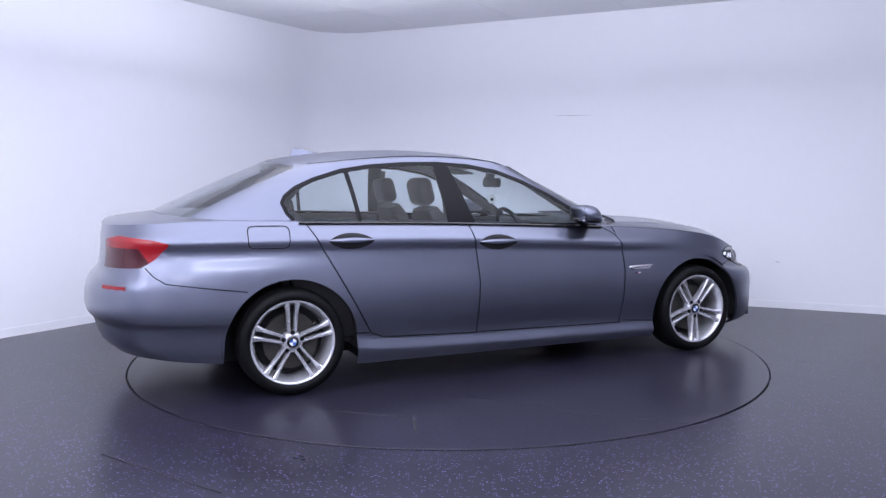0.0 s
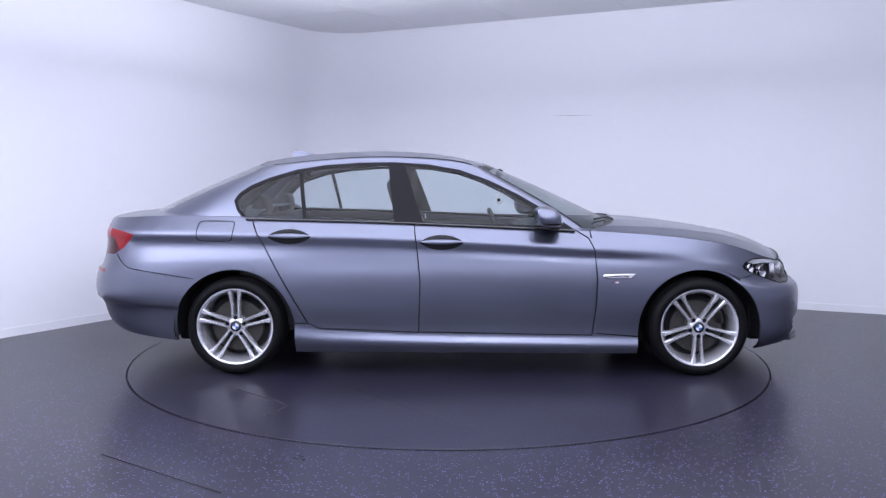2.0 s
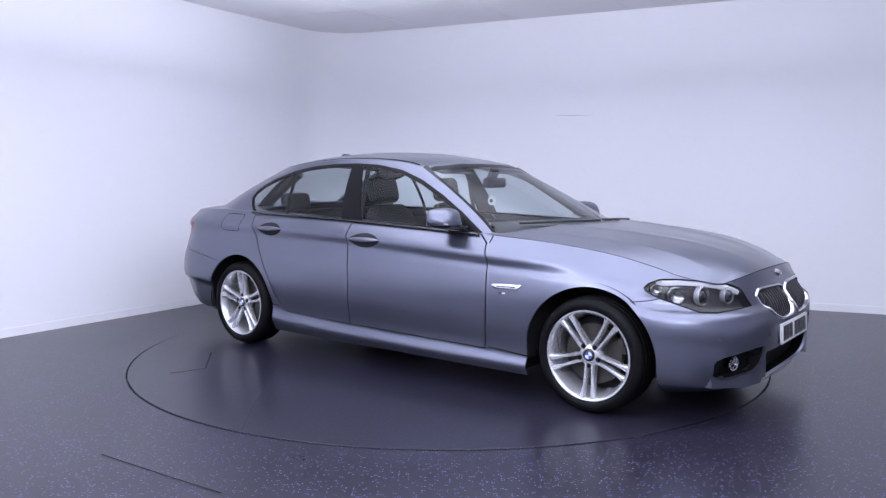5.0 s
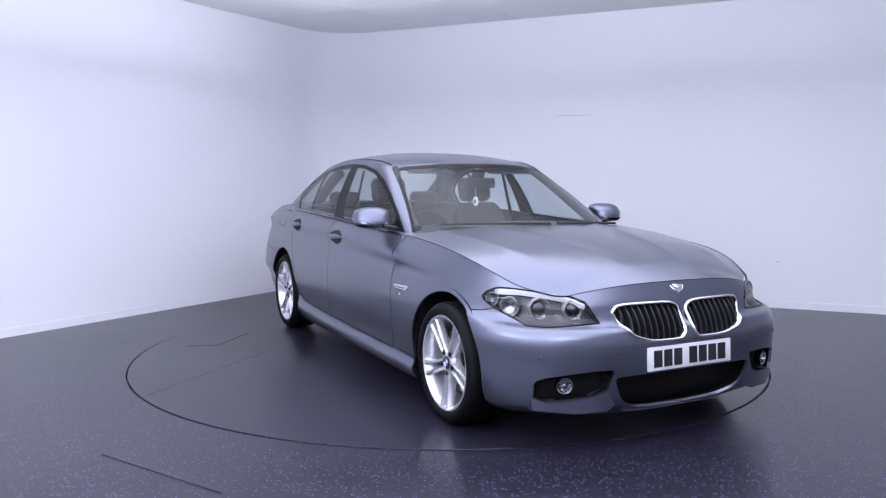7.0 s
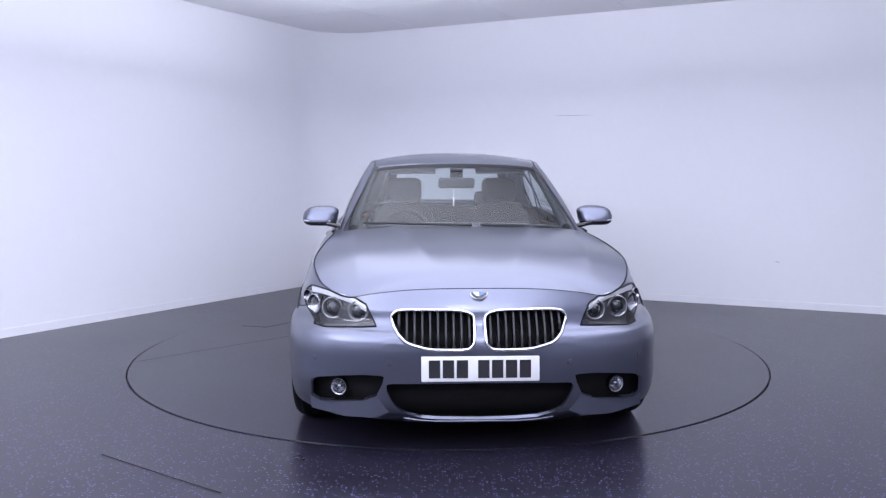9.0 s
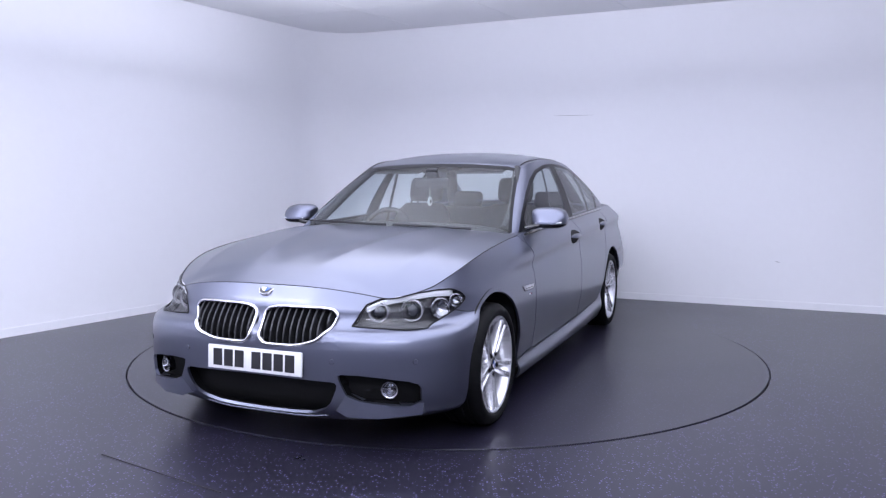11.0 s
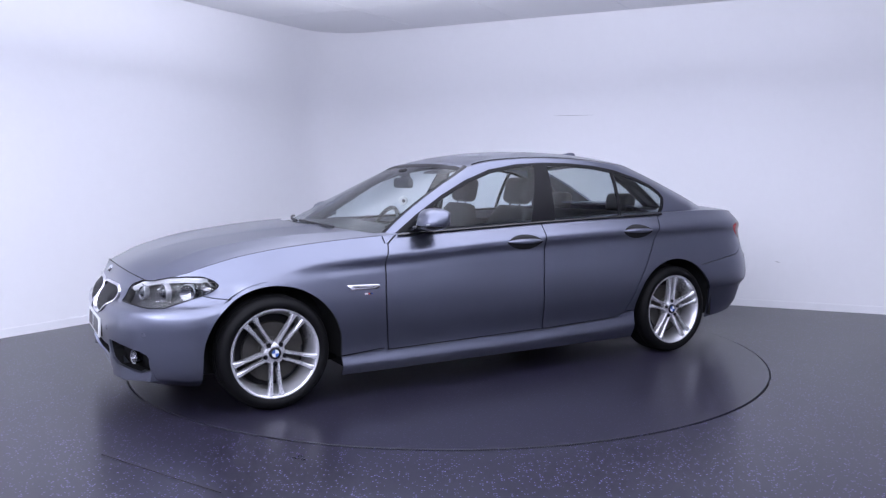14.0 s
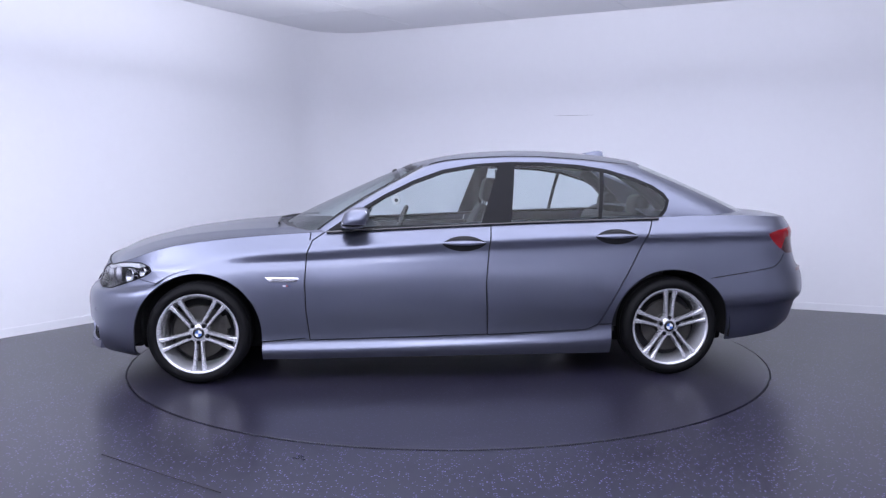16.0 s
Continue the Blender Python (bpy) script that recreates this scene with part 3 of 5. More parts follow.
def dense(P, n=9):
    L = np.linalg.norm(np.diff(P, axis=0), axis=1) ** .7
    D = np.diff(P, axis=0) / L[:, None]
    M = np.vstack([D[:1], [(D[i - 1] * L[i] + D[i] * L[i - 1]) / (L[i] + L[i - 1]) for i in range(1, len(D))], D[-1:]])
    M[0] = M[-1] = M[0] * 0
    M[0, 1] = np.linalg.norm(D[0])
    M[-1, 1] = -np.linalg.norm(D[-1])
    out = []
    for i in range(len(D)):
        for k in range(n):
            t = k / n
            out.append((2 * t ** 3 - 3 * t ** 2 + 1) * P[i] + (t ** 3 - 2 * t ** 2 + t) * L[i] * M[i] + (-2 * t ** 3 + 3 * t ** 2) * P[i + 1] + (t ** 3 - t ** 2) * L[i] * M[i + 1])
    out.append(P[-1])
    return np.array(out)


SUB = 9
base, top = dense(BASE), dense(TOP)
rows = []
cen = np.array([-.55, 0, 1.1])
for k in range(17):
    v = k / 16
    p = base * (1 - v) + top * v
    out = p - cen
    out[:, 2] = 0
    out[:, 0] *= .25
    out /= np.linalg.norm(out, axis=1)[:, None]
    rows.append(p + out * 0.022 * 4 * v * (1 - v))
cabin = grid_bm(np.array(rows), flip=True)
ZROOF = curve([(-1.42, 1.392), (-1.2, 1.428), (-.9, 1.453), (-.6, 1.462), (-.3, 1.450), (-.1, 1.424), (.05, 1.393), (.14, 1.371)])
rows = []
for k in range(15):
    s = 1 - k / 14
    rows.append([(x, y * s, z + (ZROOF(x) - z) * (1 - s ** 2.4)) for x, y, z in top])
roof_half = grid_bm(np.array(rows), flip=True)

SKIN = BVHTree.FromBMesh(tub)
ROOF_SKIN = BVHTree.FromBMesh(cabin)


def skin_y(x, z):
    """Half width of the body at x, z."""
    p = SKIN.ray_cast(Vector((x, 2, z)), Vector((0, -1, 0)))[0]
    return p.y if p else 0.9


def skin_x(y, z):
    """How far forward the nose reaches at y, z."""
    p = SKIN.ray_cast(Vector((4, abs(y) + 1e-4, z)), Vector((-1, 0, 0)))[0]
    return p.x if p else 2.2


# ---------------------------------------------------------------- car: cutting the panels
SIDE, FRONT, PLAN = (0, 2), (1, 2), (0, 1)
WHEEL_R, AXLE_F, AXLE_R = 0.317, 1.484, -1.484


def arch(cx):
    return [(cx + .385 * math.cos(a), .312 + .374 * math.sin(a)) for a in np.linspace(0, math.pi, 41)] + [(cx - .392, .05), (cx + .392, .05)]


for cx in (AXLE_F, AXLE_R):
    drop(tub, clip(tub, tub.faces[:], arch(cx), SIDE))

onside = lambda f: f.calc_center_median().y > .55
REAR_DOOR = [(-.345, 1.10), (-.335, .97), (-.305, .79), (-.288, .61), (-.300, .278), (-.94, .302), (-1.015, .335), (-1.07, .44), (-1.40, 1.03), (-1.44, 1.10)]
rear_door = panel(tub, REAR_DOOR, SIDE, where=onside)
FRONT_DOOR = [(-.42, 1.10), (-.42, .283), (.808, .260), (.829, .45), (.834, .62), (.822, .80), (.785, .885), (.70, .935), (.62, .99)]
front_poly = hull(FRONT_DOOR)
front_door = panel(tub, front_poly, SIDE, where=onside)

HEADLAMP = [(.80, .744), (.75, .746), (.66, .736), (.560, .720), (.508, .696), (.484, .645), (.460, .603), (.640, .598), (.700, .586), (.78, .590), (.90, .62), (.93, .70), (.93, .744)]
HEADLAMP_SIDE = [(1.768, .700), (1.785, .722), (1.83, .742), (1.90, .754), (2.3, .80), (2.3, .50), (2.06, .580), (1.96, .612), (1.87, .643), (1.81, .667), (1.778, .686)]
nose = lambda f: f.calc_center_median().x > 1.6
reg = clip(tub, [f for f in tub.faces if nose(f)], HEADLAMP, FRONT)
reg = clip(tub, reg, HEADLAMP_SIDE, SIDE)
lamp_glass = take(tub, reg)

KIDNEY = soften([(.019, .682), (.365, .684), (.400, .648), (.376, .590), (.328, .540), (.225, .511), (.052, .509), (.021, .54)], 4, .3)
drop(tub, clip(tub, [f for f in tub.faces if nose(f)], KIDNEY, FRONT))
INTAKE = [(-.01, .363), (.39, .359), (.410, .355), (.417, .345), (.413, .325), (.402, .30), (.388, .272), (.370, .246), (.346, .225), (.314, .209), (.26, .188), (.17, .179), (-.01, .174)]
drop(tub, clip(tub, [f for f in tub.faces if nose(f)], INTAKE, FRONT))
FOG = [(.425, .390), (.44, .395), (.52, .396), (.62, .386), (.72, .368), (.755, .352), (.765, .335), (.765, .272), (.72, .252), (.62, .264), (.52, .276), (.460, .300), (.432, .36)]
drop(tub, clip(tub, [f for f in tub.faces if nose(f)], FOG, FRONT))

tail_zone = lambda f: f.calc_center_median().x < -1.9 and f.calc_center_median().y > .3
TAIL = [(.47, .92), (.62, .945), (.72, .948), (.95, .93), (.95, .76), (.74, .758), (.60, .748), (.47, .76)]
TAIL_SIDE = [(-2.70, .955), (-2.40, .948), (-2.22, .925), (-2.145, .905), (-2.155, .885), (-2.22, .82), (-2.29, .775), (-2.70, .75)]
reg = clip(tub, [f for f in tub.faces if tail_zone(f)], TAIL, FRONT)
reg = clip(tub, reg, TAIL_SIDE, SIDE)
tail_glass = take(tub, reg)

groove(tub, [(-2.27, .775), (-2.23, .728), (-2.17, .690), (-1.88, .646), (-1.74, .626)], .0055, SIDE, onside)
groove(tub, [(1.72, .626), (1.80, .636), (1.87, .655)], .0045, SIDE, onside)
groove(tub, [(.834, .275), (1.10, .256)], .008, SIDE, onside)
groove(tub, [(-1.02, .337), (-1.12, .340)], .008, SIDE, onside)
groove(tub, [(.80, .885), (.795, .95)], .008, SIDE, onside)
FLAP = soften([(-1.705, .995), (-1.50, .993), (-1.482, .975), (-1.490, .880), (-1.510, .862), (-1.705, .864), (-1.728, .885), (-1.726, .975)], 2, .3)

rear_bumper = take(tub, [f for f in tub.faces if f.calc_center_median().x < -1.85 and f.calc_center_median().z < float(curve([(-2.7, .668), (-2.27, .775), (-2.23, .728), (-2.17, .690), (-1.88, .646), (-1.7, .62)])(f.calc_center_median().x))])
front_bumper = take(tub, [f for f in tub.faces if f.calc_center_median().x > 1.78 and f.calc_center_median().z < (.634 + .25 * max(0, f.calc_center_median().x - 1.80) if f.calc_center_median().x < 2.0 else .9)])
sill = take(tub, [f for f in tub.faces if -1.12 < f.calc_center_median().x < 1.12 and f.calc_center_median().z < float(curve([(-1.12, .34), (-1.0, .33), (-.94, .30), (-.3, .277), (.8, .262), (1.1, .256)])(f.calc_center_median().x))])

# glasshouse
A_COL, C_COL = 8 * SUB, 2 * SUB
col = cabin.faces.layers.int["col"]
is_front, is_rear, is_side = (lambda f: f[col] >= A_COL), (lambda f: f[col] < C_COL), (lambda f: C_COL <= f[col] < A_COL)
SCREEN = [(-.01, .90), (.70, .90), (.742, .930), (.583, 1.325), (.50, 1.345), (.25, 1.362), (-.01, 1.366)]
screen_rim = clip(cabin, [f for f in cabin.faces if is_front(f)], SCREEN, FRONT)
screen_in = clip(cabin, screen_rim, [(-.01, .90), (.68, .90), (.726, .940), (.568, 1.312), (.50, 1.322), (.25, 1.338), (-.01, 1.342)], FRONT)
windscreen = take(cabin, screen_in)
screen_band = take(cabin, [f for f in cabin.faces if is_front(f) and in_poly(f.calc_center_median(), SCREEN, FRONT)])
BACKLIGHT = [(-.01, .95), (.60, .95), (.628, 1.04), (.542, 1.325), (.50, 1.345), (.3, 1.364), (-.01, 1.376)]
backlight = take(cabin, clip(cabin, [f for f in cabin.faces if is_rear(f)], BACKLIGHT, FRONT))
DLO = [(-1.43, .985), (-1.49, 1.055), (-1.515, 1.12), (-1.49, 1.165), (-1.42, 1.217), (-1.3, 1.269), (-1.12, 1.323), (-.93, 1.352), (-.7, 1.368), (-.48, 1.371), (-.26, 1.358), (-.04, 1.320), (.15, 1.252), (.34, 1.160), (.53, 1.050), (.70, .935), (.72, .91), (-1.3, .95)]
dlo_faces = clip(cabin, [f for f in cabin.faces if is_side(f)], DLO, SIDE)
glass_poly = inset(hull(DLO), .022)
glass_poly = cut_poly(glass_poly, (-1.5, 1.022), (.8, .950))
FRONT_WIN = cut_poly(cut_poly(glass_poly, (-.405, 1.353), (-.268, .966)), (.55, .90), (.55, 1.3))
mid_win = cut_poly(cut_poly(glass_poly, (-.462, .973), (-.510, 1.357)), (-1.075, 1.317), (-1.028, 1.0))
quarter = cut_poly(glass_poly, (-1.052, 1.0), (-1.102, 1.317))
for f in cabin.faces:
    f.tag = False
windows = []
for poly in (FRONT_WIN, mid_win, quarter):
    pool = [f for f in cabin.faces if is_side(f)]
    windows.append(take(cabin, clip(cabin, pool, poly, SIDE)))
trim_side = take(cabin, [f for f in cabin.faces if is_side(f) and in_poly(f.calc_center_median(), DLO, SIDE)])

# ---------------------------------------------------------------- car: assembly
car = tagged(new("car"), "metallic grey four-door saloon car parked on a turntable", "car")


def pair(name, bm, mat, parent, label="", depth=0.0, angle=35):
    """A part and its mirror image on the other side."""
    if depth:
        edge_depth(bm, depth)
    other = mirrored(bm)
    a = part(name, bm, mat, parent, label, angle=angle)
    b = part(name, other, mat, parent, label, angle=angle)
    return a, b


def whole(name, bm, mat, parent, label="", depth=0.0, angle=35):
    if depth:
        edge_depth(bm, depth)
    return part(name, both(bm), mat, parent, label, angle=angle)


doors_front = pair("front_door", front_door, PAINT, car, depth=.012)
doors_rear = pair("rear_door", rear_door, PAINT, car, depth=.012)
wing = take(tub, [f for f in tub.faces if f.calc_center_median().x > .3])
pair("front_wing", wing, PAINT, car, depth=.014)
whole("rear_quarter", tub, PAINT, car, depth=.014)
whole("front_bumper", front_bumper, PAINT, car, depth=.014)
whole("rear_bumper", rear_bumper, PAINT, car, depth=.014)
pair("side_skirt", sill, PAINT, car, depth=.010)
COWL = [(.40, -.02), (1.075, -.02), (1.04, .35), (.965, .58), (.90, .68), (.82, .735), (.40, .735)]
cowl_half = bonnet_half.copy()
cowl_half = take(cowl_half, clip(cowl_half, cowl_half.faces[:], COWL, PLAN))
drop(bonnet_half, clip(bonnet_half, bonnet_half.faces[:], inset(hull(COWL), -.004), PLAN))
for v in cowl_half.verts:
    v.co.z -= .014
whole("cowl", cowl_half, PLASTIC, car, "black plastic cowl under the windscreen")
bonnet = whole("bonnet", bonnet_half, PAINT, car, depth=.012)
for sgn in (1, -1):
    gap_line = [(x - .004, sgn * max(y - .004, 0), z + .001) for x, y, z in R5 if x > .80]
    part("bonnet_gap", tube_bm(gap_line, .0024, 6), GAPBLACK, car, "dark shut line round the bonnet")
boot = whole("boot_lid", boot_half, PAINT, car, depth=.010)
pair("shoulder", strip_half, PAINT, car)
whole("cabin_frame", cabin, PAINT, car, depth=.02)
whole("roof", roof_half, PAINT, car)
for sgn in (1, -1):
    pts = [(x, sgn * (y - .030), z + .0065) for x, y, z in top[2 * SUB + 2:8 * SUB - 2:2]]
    part("roof_moulding", tube_bm(pts, .0045, 6), SATINBLACK, car, "black roof channel strip")
panes = [whole("windscreen", windscreen, GLASS, car, "clear windscreen with a slight tint")]
whole("windscreen_band", screen_band, SATINBLACK, car, "black windscreen border")
panes.append(whole("rear_window", backlight, GLASSDARK, car, "tinted rear window"))
for nm, bm in zip(("front_window", "rear_side_window", "quarter_window"), windows):
    panes.extend(pair(nm, bm, GLASS, car, "tinted side window"))
for pane in panes:
    pane.visible_shadow = False
pair("window_trim", trim_side, SATINBLACK, car, "gloss black window surround", depth=.01)
lamp_back = lamp_glass.copy()
rim_edges = bmesh.new()
lamp_glass.normal_update()
for e in lamp_glass.edges:
    if len(e.link_faces) == 1:
        a, b = e.verts
        q = [rim_edges.verts.new(p) for p in (a.co + a.normal * .002, b.co + b.normal * .002, b.co - b.normal * .045, a.co - a.normal * .045)]
        rim_edges.faces.new(q)
# the lamp's outline in order, for its rubber seal
links = collections.defaultdict(list)
for e in lamp_glass.edges:
    if len(e.link_faces) == 1:
        links[e.verts[0]].append(e.verts[1])
        links[e.verts[1]].append(e.verts[0])
at_v = max(links, key=lambda v: v.co.x)
lamp_outline, seen_v = [], set()
while at_v is not None:
    seen_v.add(at_v)
    lamp_outline.append(at_v.co + at_v.normal * .001)
    at_v = next((v for v in links[at_v] if v not in seen_v), None)
lamp_outline.append(lamp_outline[0])
bmesh.ops.remove_doubles(rim_edges, verts=rim_edges.verts[:], dist=1e-4)
headlamps = pair("headlamp", lamp_glass, CLEAR, car, "clear headlamp cover")
tail_low = take(tail_glass, clip(tail_glass, tail_glass.faces[:], [(-2.8, .885), (-2.8, .7), (-2.29, .7), (-2.25, .80), (-2.30, .878)], SIDE))
tail_lamps = pair("tail_lamp", tail_glass, REDLENS, car, "red tail lamp", depth=.02)
for ob_t, bm_t in zip(tail_lamps, (tail_low, mirrored(tail_low))):
    part("lower_lens", edge_depth(bm_t, .02), DARKRED, ob_t, "smoked red lower lens")


# ---------------------------------------------------------------- car: dark inner structure
under = join_bm(box_bm((-1.95, -.60, .17), (1.90, .60, .60), .02), box_bm((-1.04, -.80, .142), (1.02, .80, .34), .02), box_bm((1.86, -.70, .20), (1.98, .70, .50), .03), box_bm((-2.26, -.62, .38), (-1.90, .62, .60), .03))
part("underbody", under, GAPBLACK, car, "black underbody")
for cx in (AXLE_F, AXLE_R):
    for sgn in (1, -1):
        bm = bmesh.new()
        rows_l = []
        for k in range(25):
            a = math.pi * k / 24 * 1.12 - math.pi * .06
            rows_l.append([bm.verts.new((cx + .402 * math.cos(a), sgn * y, .315 + .395 * math.sin(a))) for y in (.56, .88)])
        for a, b in zip(rows_l, rows_l[1:]):
            bm.faces.new((a[0], a[1], b[1], b[0]))
        back_v = [r[0] for r in rows_l]
        bm.faces.new(back_v)
        bmesh.ops.recalc_face_normals(bm, faces=bm.faces[:])
        part("wheel_arch_liner", bm, GAPBLACK, car, "black wheel arch liner")
# black sheet added behind the panel gaps to put in their shade
for sgn in (1, -1):
    bm = bmesh.new()
    vs = []
    for x in np.linspace(-1.44, .98, 30):
        if x > 1.06:
            continue
        lowz = .22 if -1.04 < x < 1.02 else .72
        vs.append([bm.verts.new((x, sgn * (skin_y(x, z) - .035), z)) for z in np.linspace(lowz, .90, 8)])
    for a, b in zip(vs, vs[1:]):
        for i in range(7):
            bm.faces.new((a[i], a[i + 1], b[i + 1], b[i]))
    part("gap_backing", bm, GAPBLACK, car, "black sheet that darkens the panel gaps")

# ---------------------------------------------------------------- car: wheels
def rod_section(path, widths, depths):
    """A tapered bar with a narrower top: path of (r, side, h)."""
    bm = bmesh.new()
    secs = []
    for (r, s, h), w, d in zip(path, widths, depths):
        prof = [(-w / 2, -d), (-w / 2, -.010), (-w / 2 + .004, -.003), (-w * .22, 0), (w * .22, 0), (w / 2 - .004, -.003), (w / 2, -.010), (w / 2, -d)]
        secs.append([bm.verts.new((r, h + dh, s + ds)) for ds, dh in prof])
    for a, b in zip(secs, secs[1:]):
        for i in range(len(a)):
            j = (i + 1) % len(a)
            bm.faces.new((a[i], a[j], b[j], b[i]))
    bm.faces.new(secs[0])
    bm.faces.new(secs[-1])
    bmesh.ops.recalc_face_normals(bm, faces=bm.faces[:])
    return bm


def spoke_bm(sgn):
    rs = [.036, .078, .114, .156, .198, .231]
    side = [.0160, .0190, .0212, .0238, .0275, .0325]
    hh = [.088, .094, .096, .099, .104, .109]
    return rod_section([(r, sgn * s, h) for r, s, h in zip(rs, side, hh)], [.020, .0195, .0195, .021, .027, .038], [.05, .05, .045, .04, .036, .03])


tyre_profile = [(.240, -.098), (.252, -.112), (.276, -.121), (.303, -.116), (.319, -.099), (.326, -.088), (.329, -.070), (.322, -.068), (.322, -.060), (.330, -.058), (.3305, -.033), (.323, -.031), (.323, -.023), (.331, -.021),
                (.331, .021), (.323, .023), (.323, .031), (.3305, .033), (.330, .058), (.322, .060), (.322, .068), (.329, .070), (.326, .088), (.319, .099), (.303, .116), (.296, .1175), (.294, .1195), (.276, .121), (.262, .1185), (.252, .112), (.240, .098)]
tyre_me = finish("tyre", lathe_bm([(.24 + (r - .24) * .835, h) for r, h in tyre_profile], 96), RUBBER, angle=50)
RIM = 1.04
rim_me = finish("rim", lathe_bm([(r * RIM, h) for r, h in [(.226, -.10), (.205, -.085), (.200, -.02), (.206, .06), (.218, .088), (.2235, .103), (.2285, .110), (.2325, .112), (.237, .1115), (.2385, .108), (.2365, .103), (.232, .099)]], 96), ALLOY, angle=40)
hub_me = finish("hub", lathe_bm([(.0001, .086), (.034, .087), (.037, .092), (.050, .090), (.060, .080), (.066, .066), (.068, .03)], 64), ALLOY, angle=40)
spoke_mes = [finish("spoke", spoke_bm(s), ALLOY, angle=30) for s in (1, -1)]
disc_me = finish("brake_disc", lathe_bm([(.0001, .045), (.075, .045), (.080, .040), (.080, .030), (.163, .030), (.166, .027), (.166, .004), (.08, .004)], 64), IRON)
# plain black disc puts in the shade inside the wheel behind the brake
shadow_me = finish("shade_disc", lathe_bm([(.0001, -.02), (.199, -.02), (.199, -.03)], 48), GAPBLACK)
bolt_me = finish("wheel_bolt", lathe_bm([(.0001, .098), (.0055, .098), (.007, .0965), (.0085, .094), (.0130, .0935), (.0130, .085)], 16), SATINBLACK)
cap_me = finish("centre_cap", lathe_bm([(.0001, .0955), (.024, .0955), (.029, .0950), (.0325, .093), (.0335, .089)], 40), GLOSSBLACK)
weight_bm = box_bm((.15, -.055, -.045), (.215, .03, .045), .01)
caliper_me = finish("brake_caliper", moved(weight_bm, Matrix.Translation((-.03, .0, 0))), IRON)


def quadrants(radius, h, depth):
    """Two opposite quarter discs."""
    bm = bmesh.new()
    for start in (0, math.pi):
        n = 8
        top_v = [bm.verts.new((0, h, 0))] + [bm.verts.new((radius * math.cos(start + math.pi / 2 * k / n), h, radius * math.sin(start + math.pi / 2 * k / n))) for k in range(n + 1)]
        low_v = [bm.verts.new((v.co.x, h - depth, v.co.z)) for v in top_v]
        bm.faces.new(top_v)
        for k in range(len(top_v)):
            j = (k + 1) % len(top_v)
            bm.faces.new((top_v[k], top_v[j], low_v[j], low_v[k]))
    bmesh.ops.recalc_face_normals(bm, faces=bm.faces[:])
    return bm


quad_blue = finish("badge_quarter", quadrants(.021, .0965, .003), BADGEBLUE, smooth=False)
quad_white = finish("badge_quarter", moved(quadrants(.021, .0965, .003), Matrix.Rotation(radians(90), 4, "Y")), BADGEWHITE, smooth=False)


def sub(name, me, parent, m=None, label=""):
    ob = new(name, me)
    ob.parent = parent
    if m is not None:
        ob.matrix_basis = m
    return tagged(ob, label)


def wheel(cx, sgn, phase):
    base = Matrix.Translation((cx, sgn * .790, WHEEL_R - .002))
    if sgn < 0:
        base = base @ Matrix.Rotation(math.pi, 4, "Z")
    w = sub("wheel", rim_me, car, base, "silver alloy wheel with five double spokes")
    sub("tyre", tyre_me, w, label="black low-profile tyre")
    sub("hub", hub_me, w)
    for k in range(5):
        a = Matrix.Rotation(-radians(phase + 72 * k), 4, "Y")
        for me in spoke_mes:
            sub("spoke", me, w, a)
        sub("wheel_bolt", bolt_me, w, a @ Matrix.Translation((.056, 0, 0)))
    sub("brake_disc", disc_me, w, label="grey iron brake disc")
    sub("shade_disc", shadow_me, w)
    sub("brake_caliper", caliper_me, w, Matrix.Rotation(radians(200), 4, "Y"))
    sub("centre_cap", cap_me, w, label="round badge in the wheel centre")
    sub("badge_quarter", quad_blue, w)
    sub("badge_quarter", quad_white, w)


wheel(AXLE_F, 1, -90)
wheel(AXLE_F, -1, -90)
wheel(AXLE_R, 1, 90)
wheel(AXLE_R, -1, 90)


# ---------------------------------------------------------------- car: front end
def outline_ring(poly, width, lift, depth, name, mat, sgn, label):
    """A raised frame along a polygon on the nose."""
    bm = bmesh.new()
    P = [np.array(p) for p in hull(poly)]
    n = len(P)
    inn = []
    for i in range(n):
        e = P[(i + 1) % n] - P[i - 1]
        e /= np.linalg.norm(e)
        inn.append(np.array([-e[1], e[0]]))
    secs = []
    for p, q in zip(P, inn):
        x0 = skin_x(p[0], p[1])
        ring_pts = []
        for off, up in ((-.004, -.004), (-.003, lift * .7), (.002, lift), (width * .55, lift), (width * .85, lift * .5), (width, -depth)):
            y, z = p + q * off
            ring_pts.append(bm.verts.new((x0 + up, sgn * y, z)))
        secs.append(ring_pts)
    for i in range(n):
        a, b = secs[i], secs[(i + 1) % n]
        for k in range(len(a) - 1):
            bm.faces.new((a[k], b[k], b[k + 1], a[k + 1]))
    bmesh.ops.recalc_face_normals(bm, faces=bm.faces[:])
    return part(name, bm, mat, car, label, angle=60)


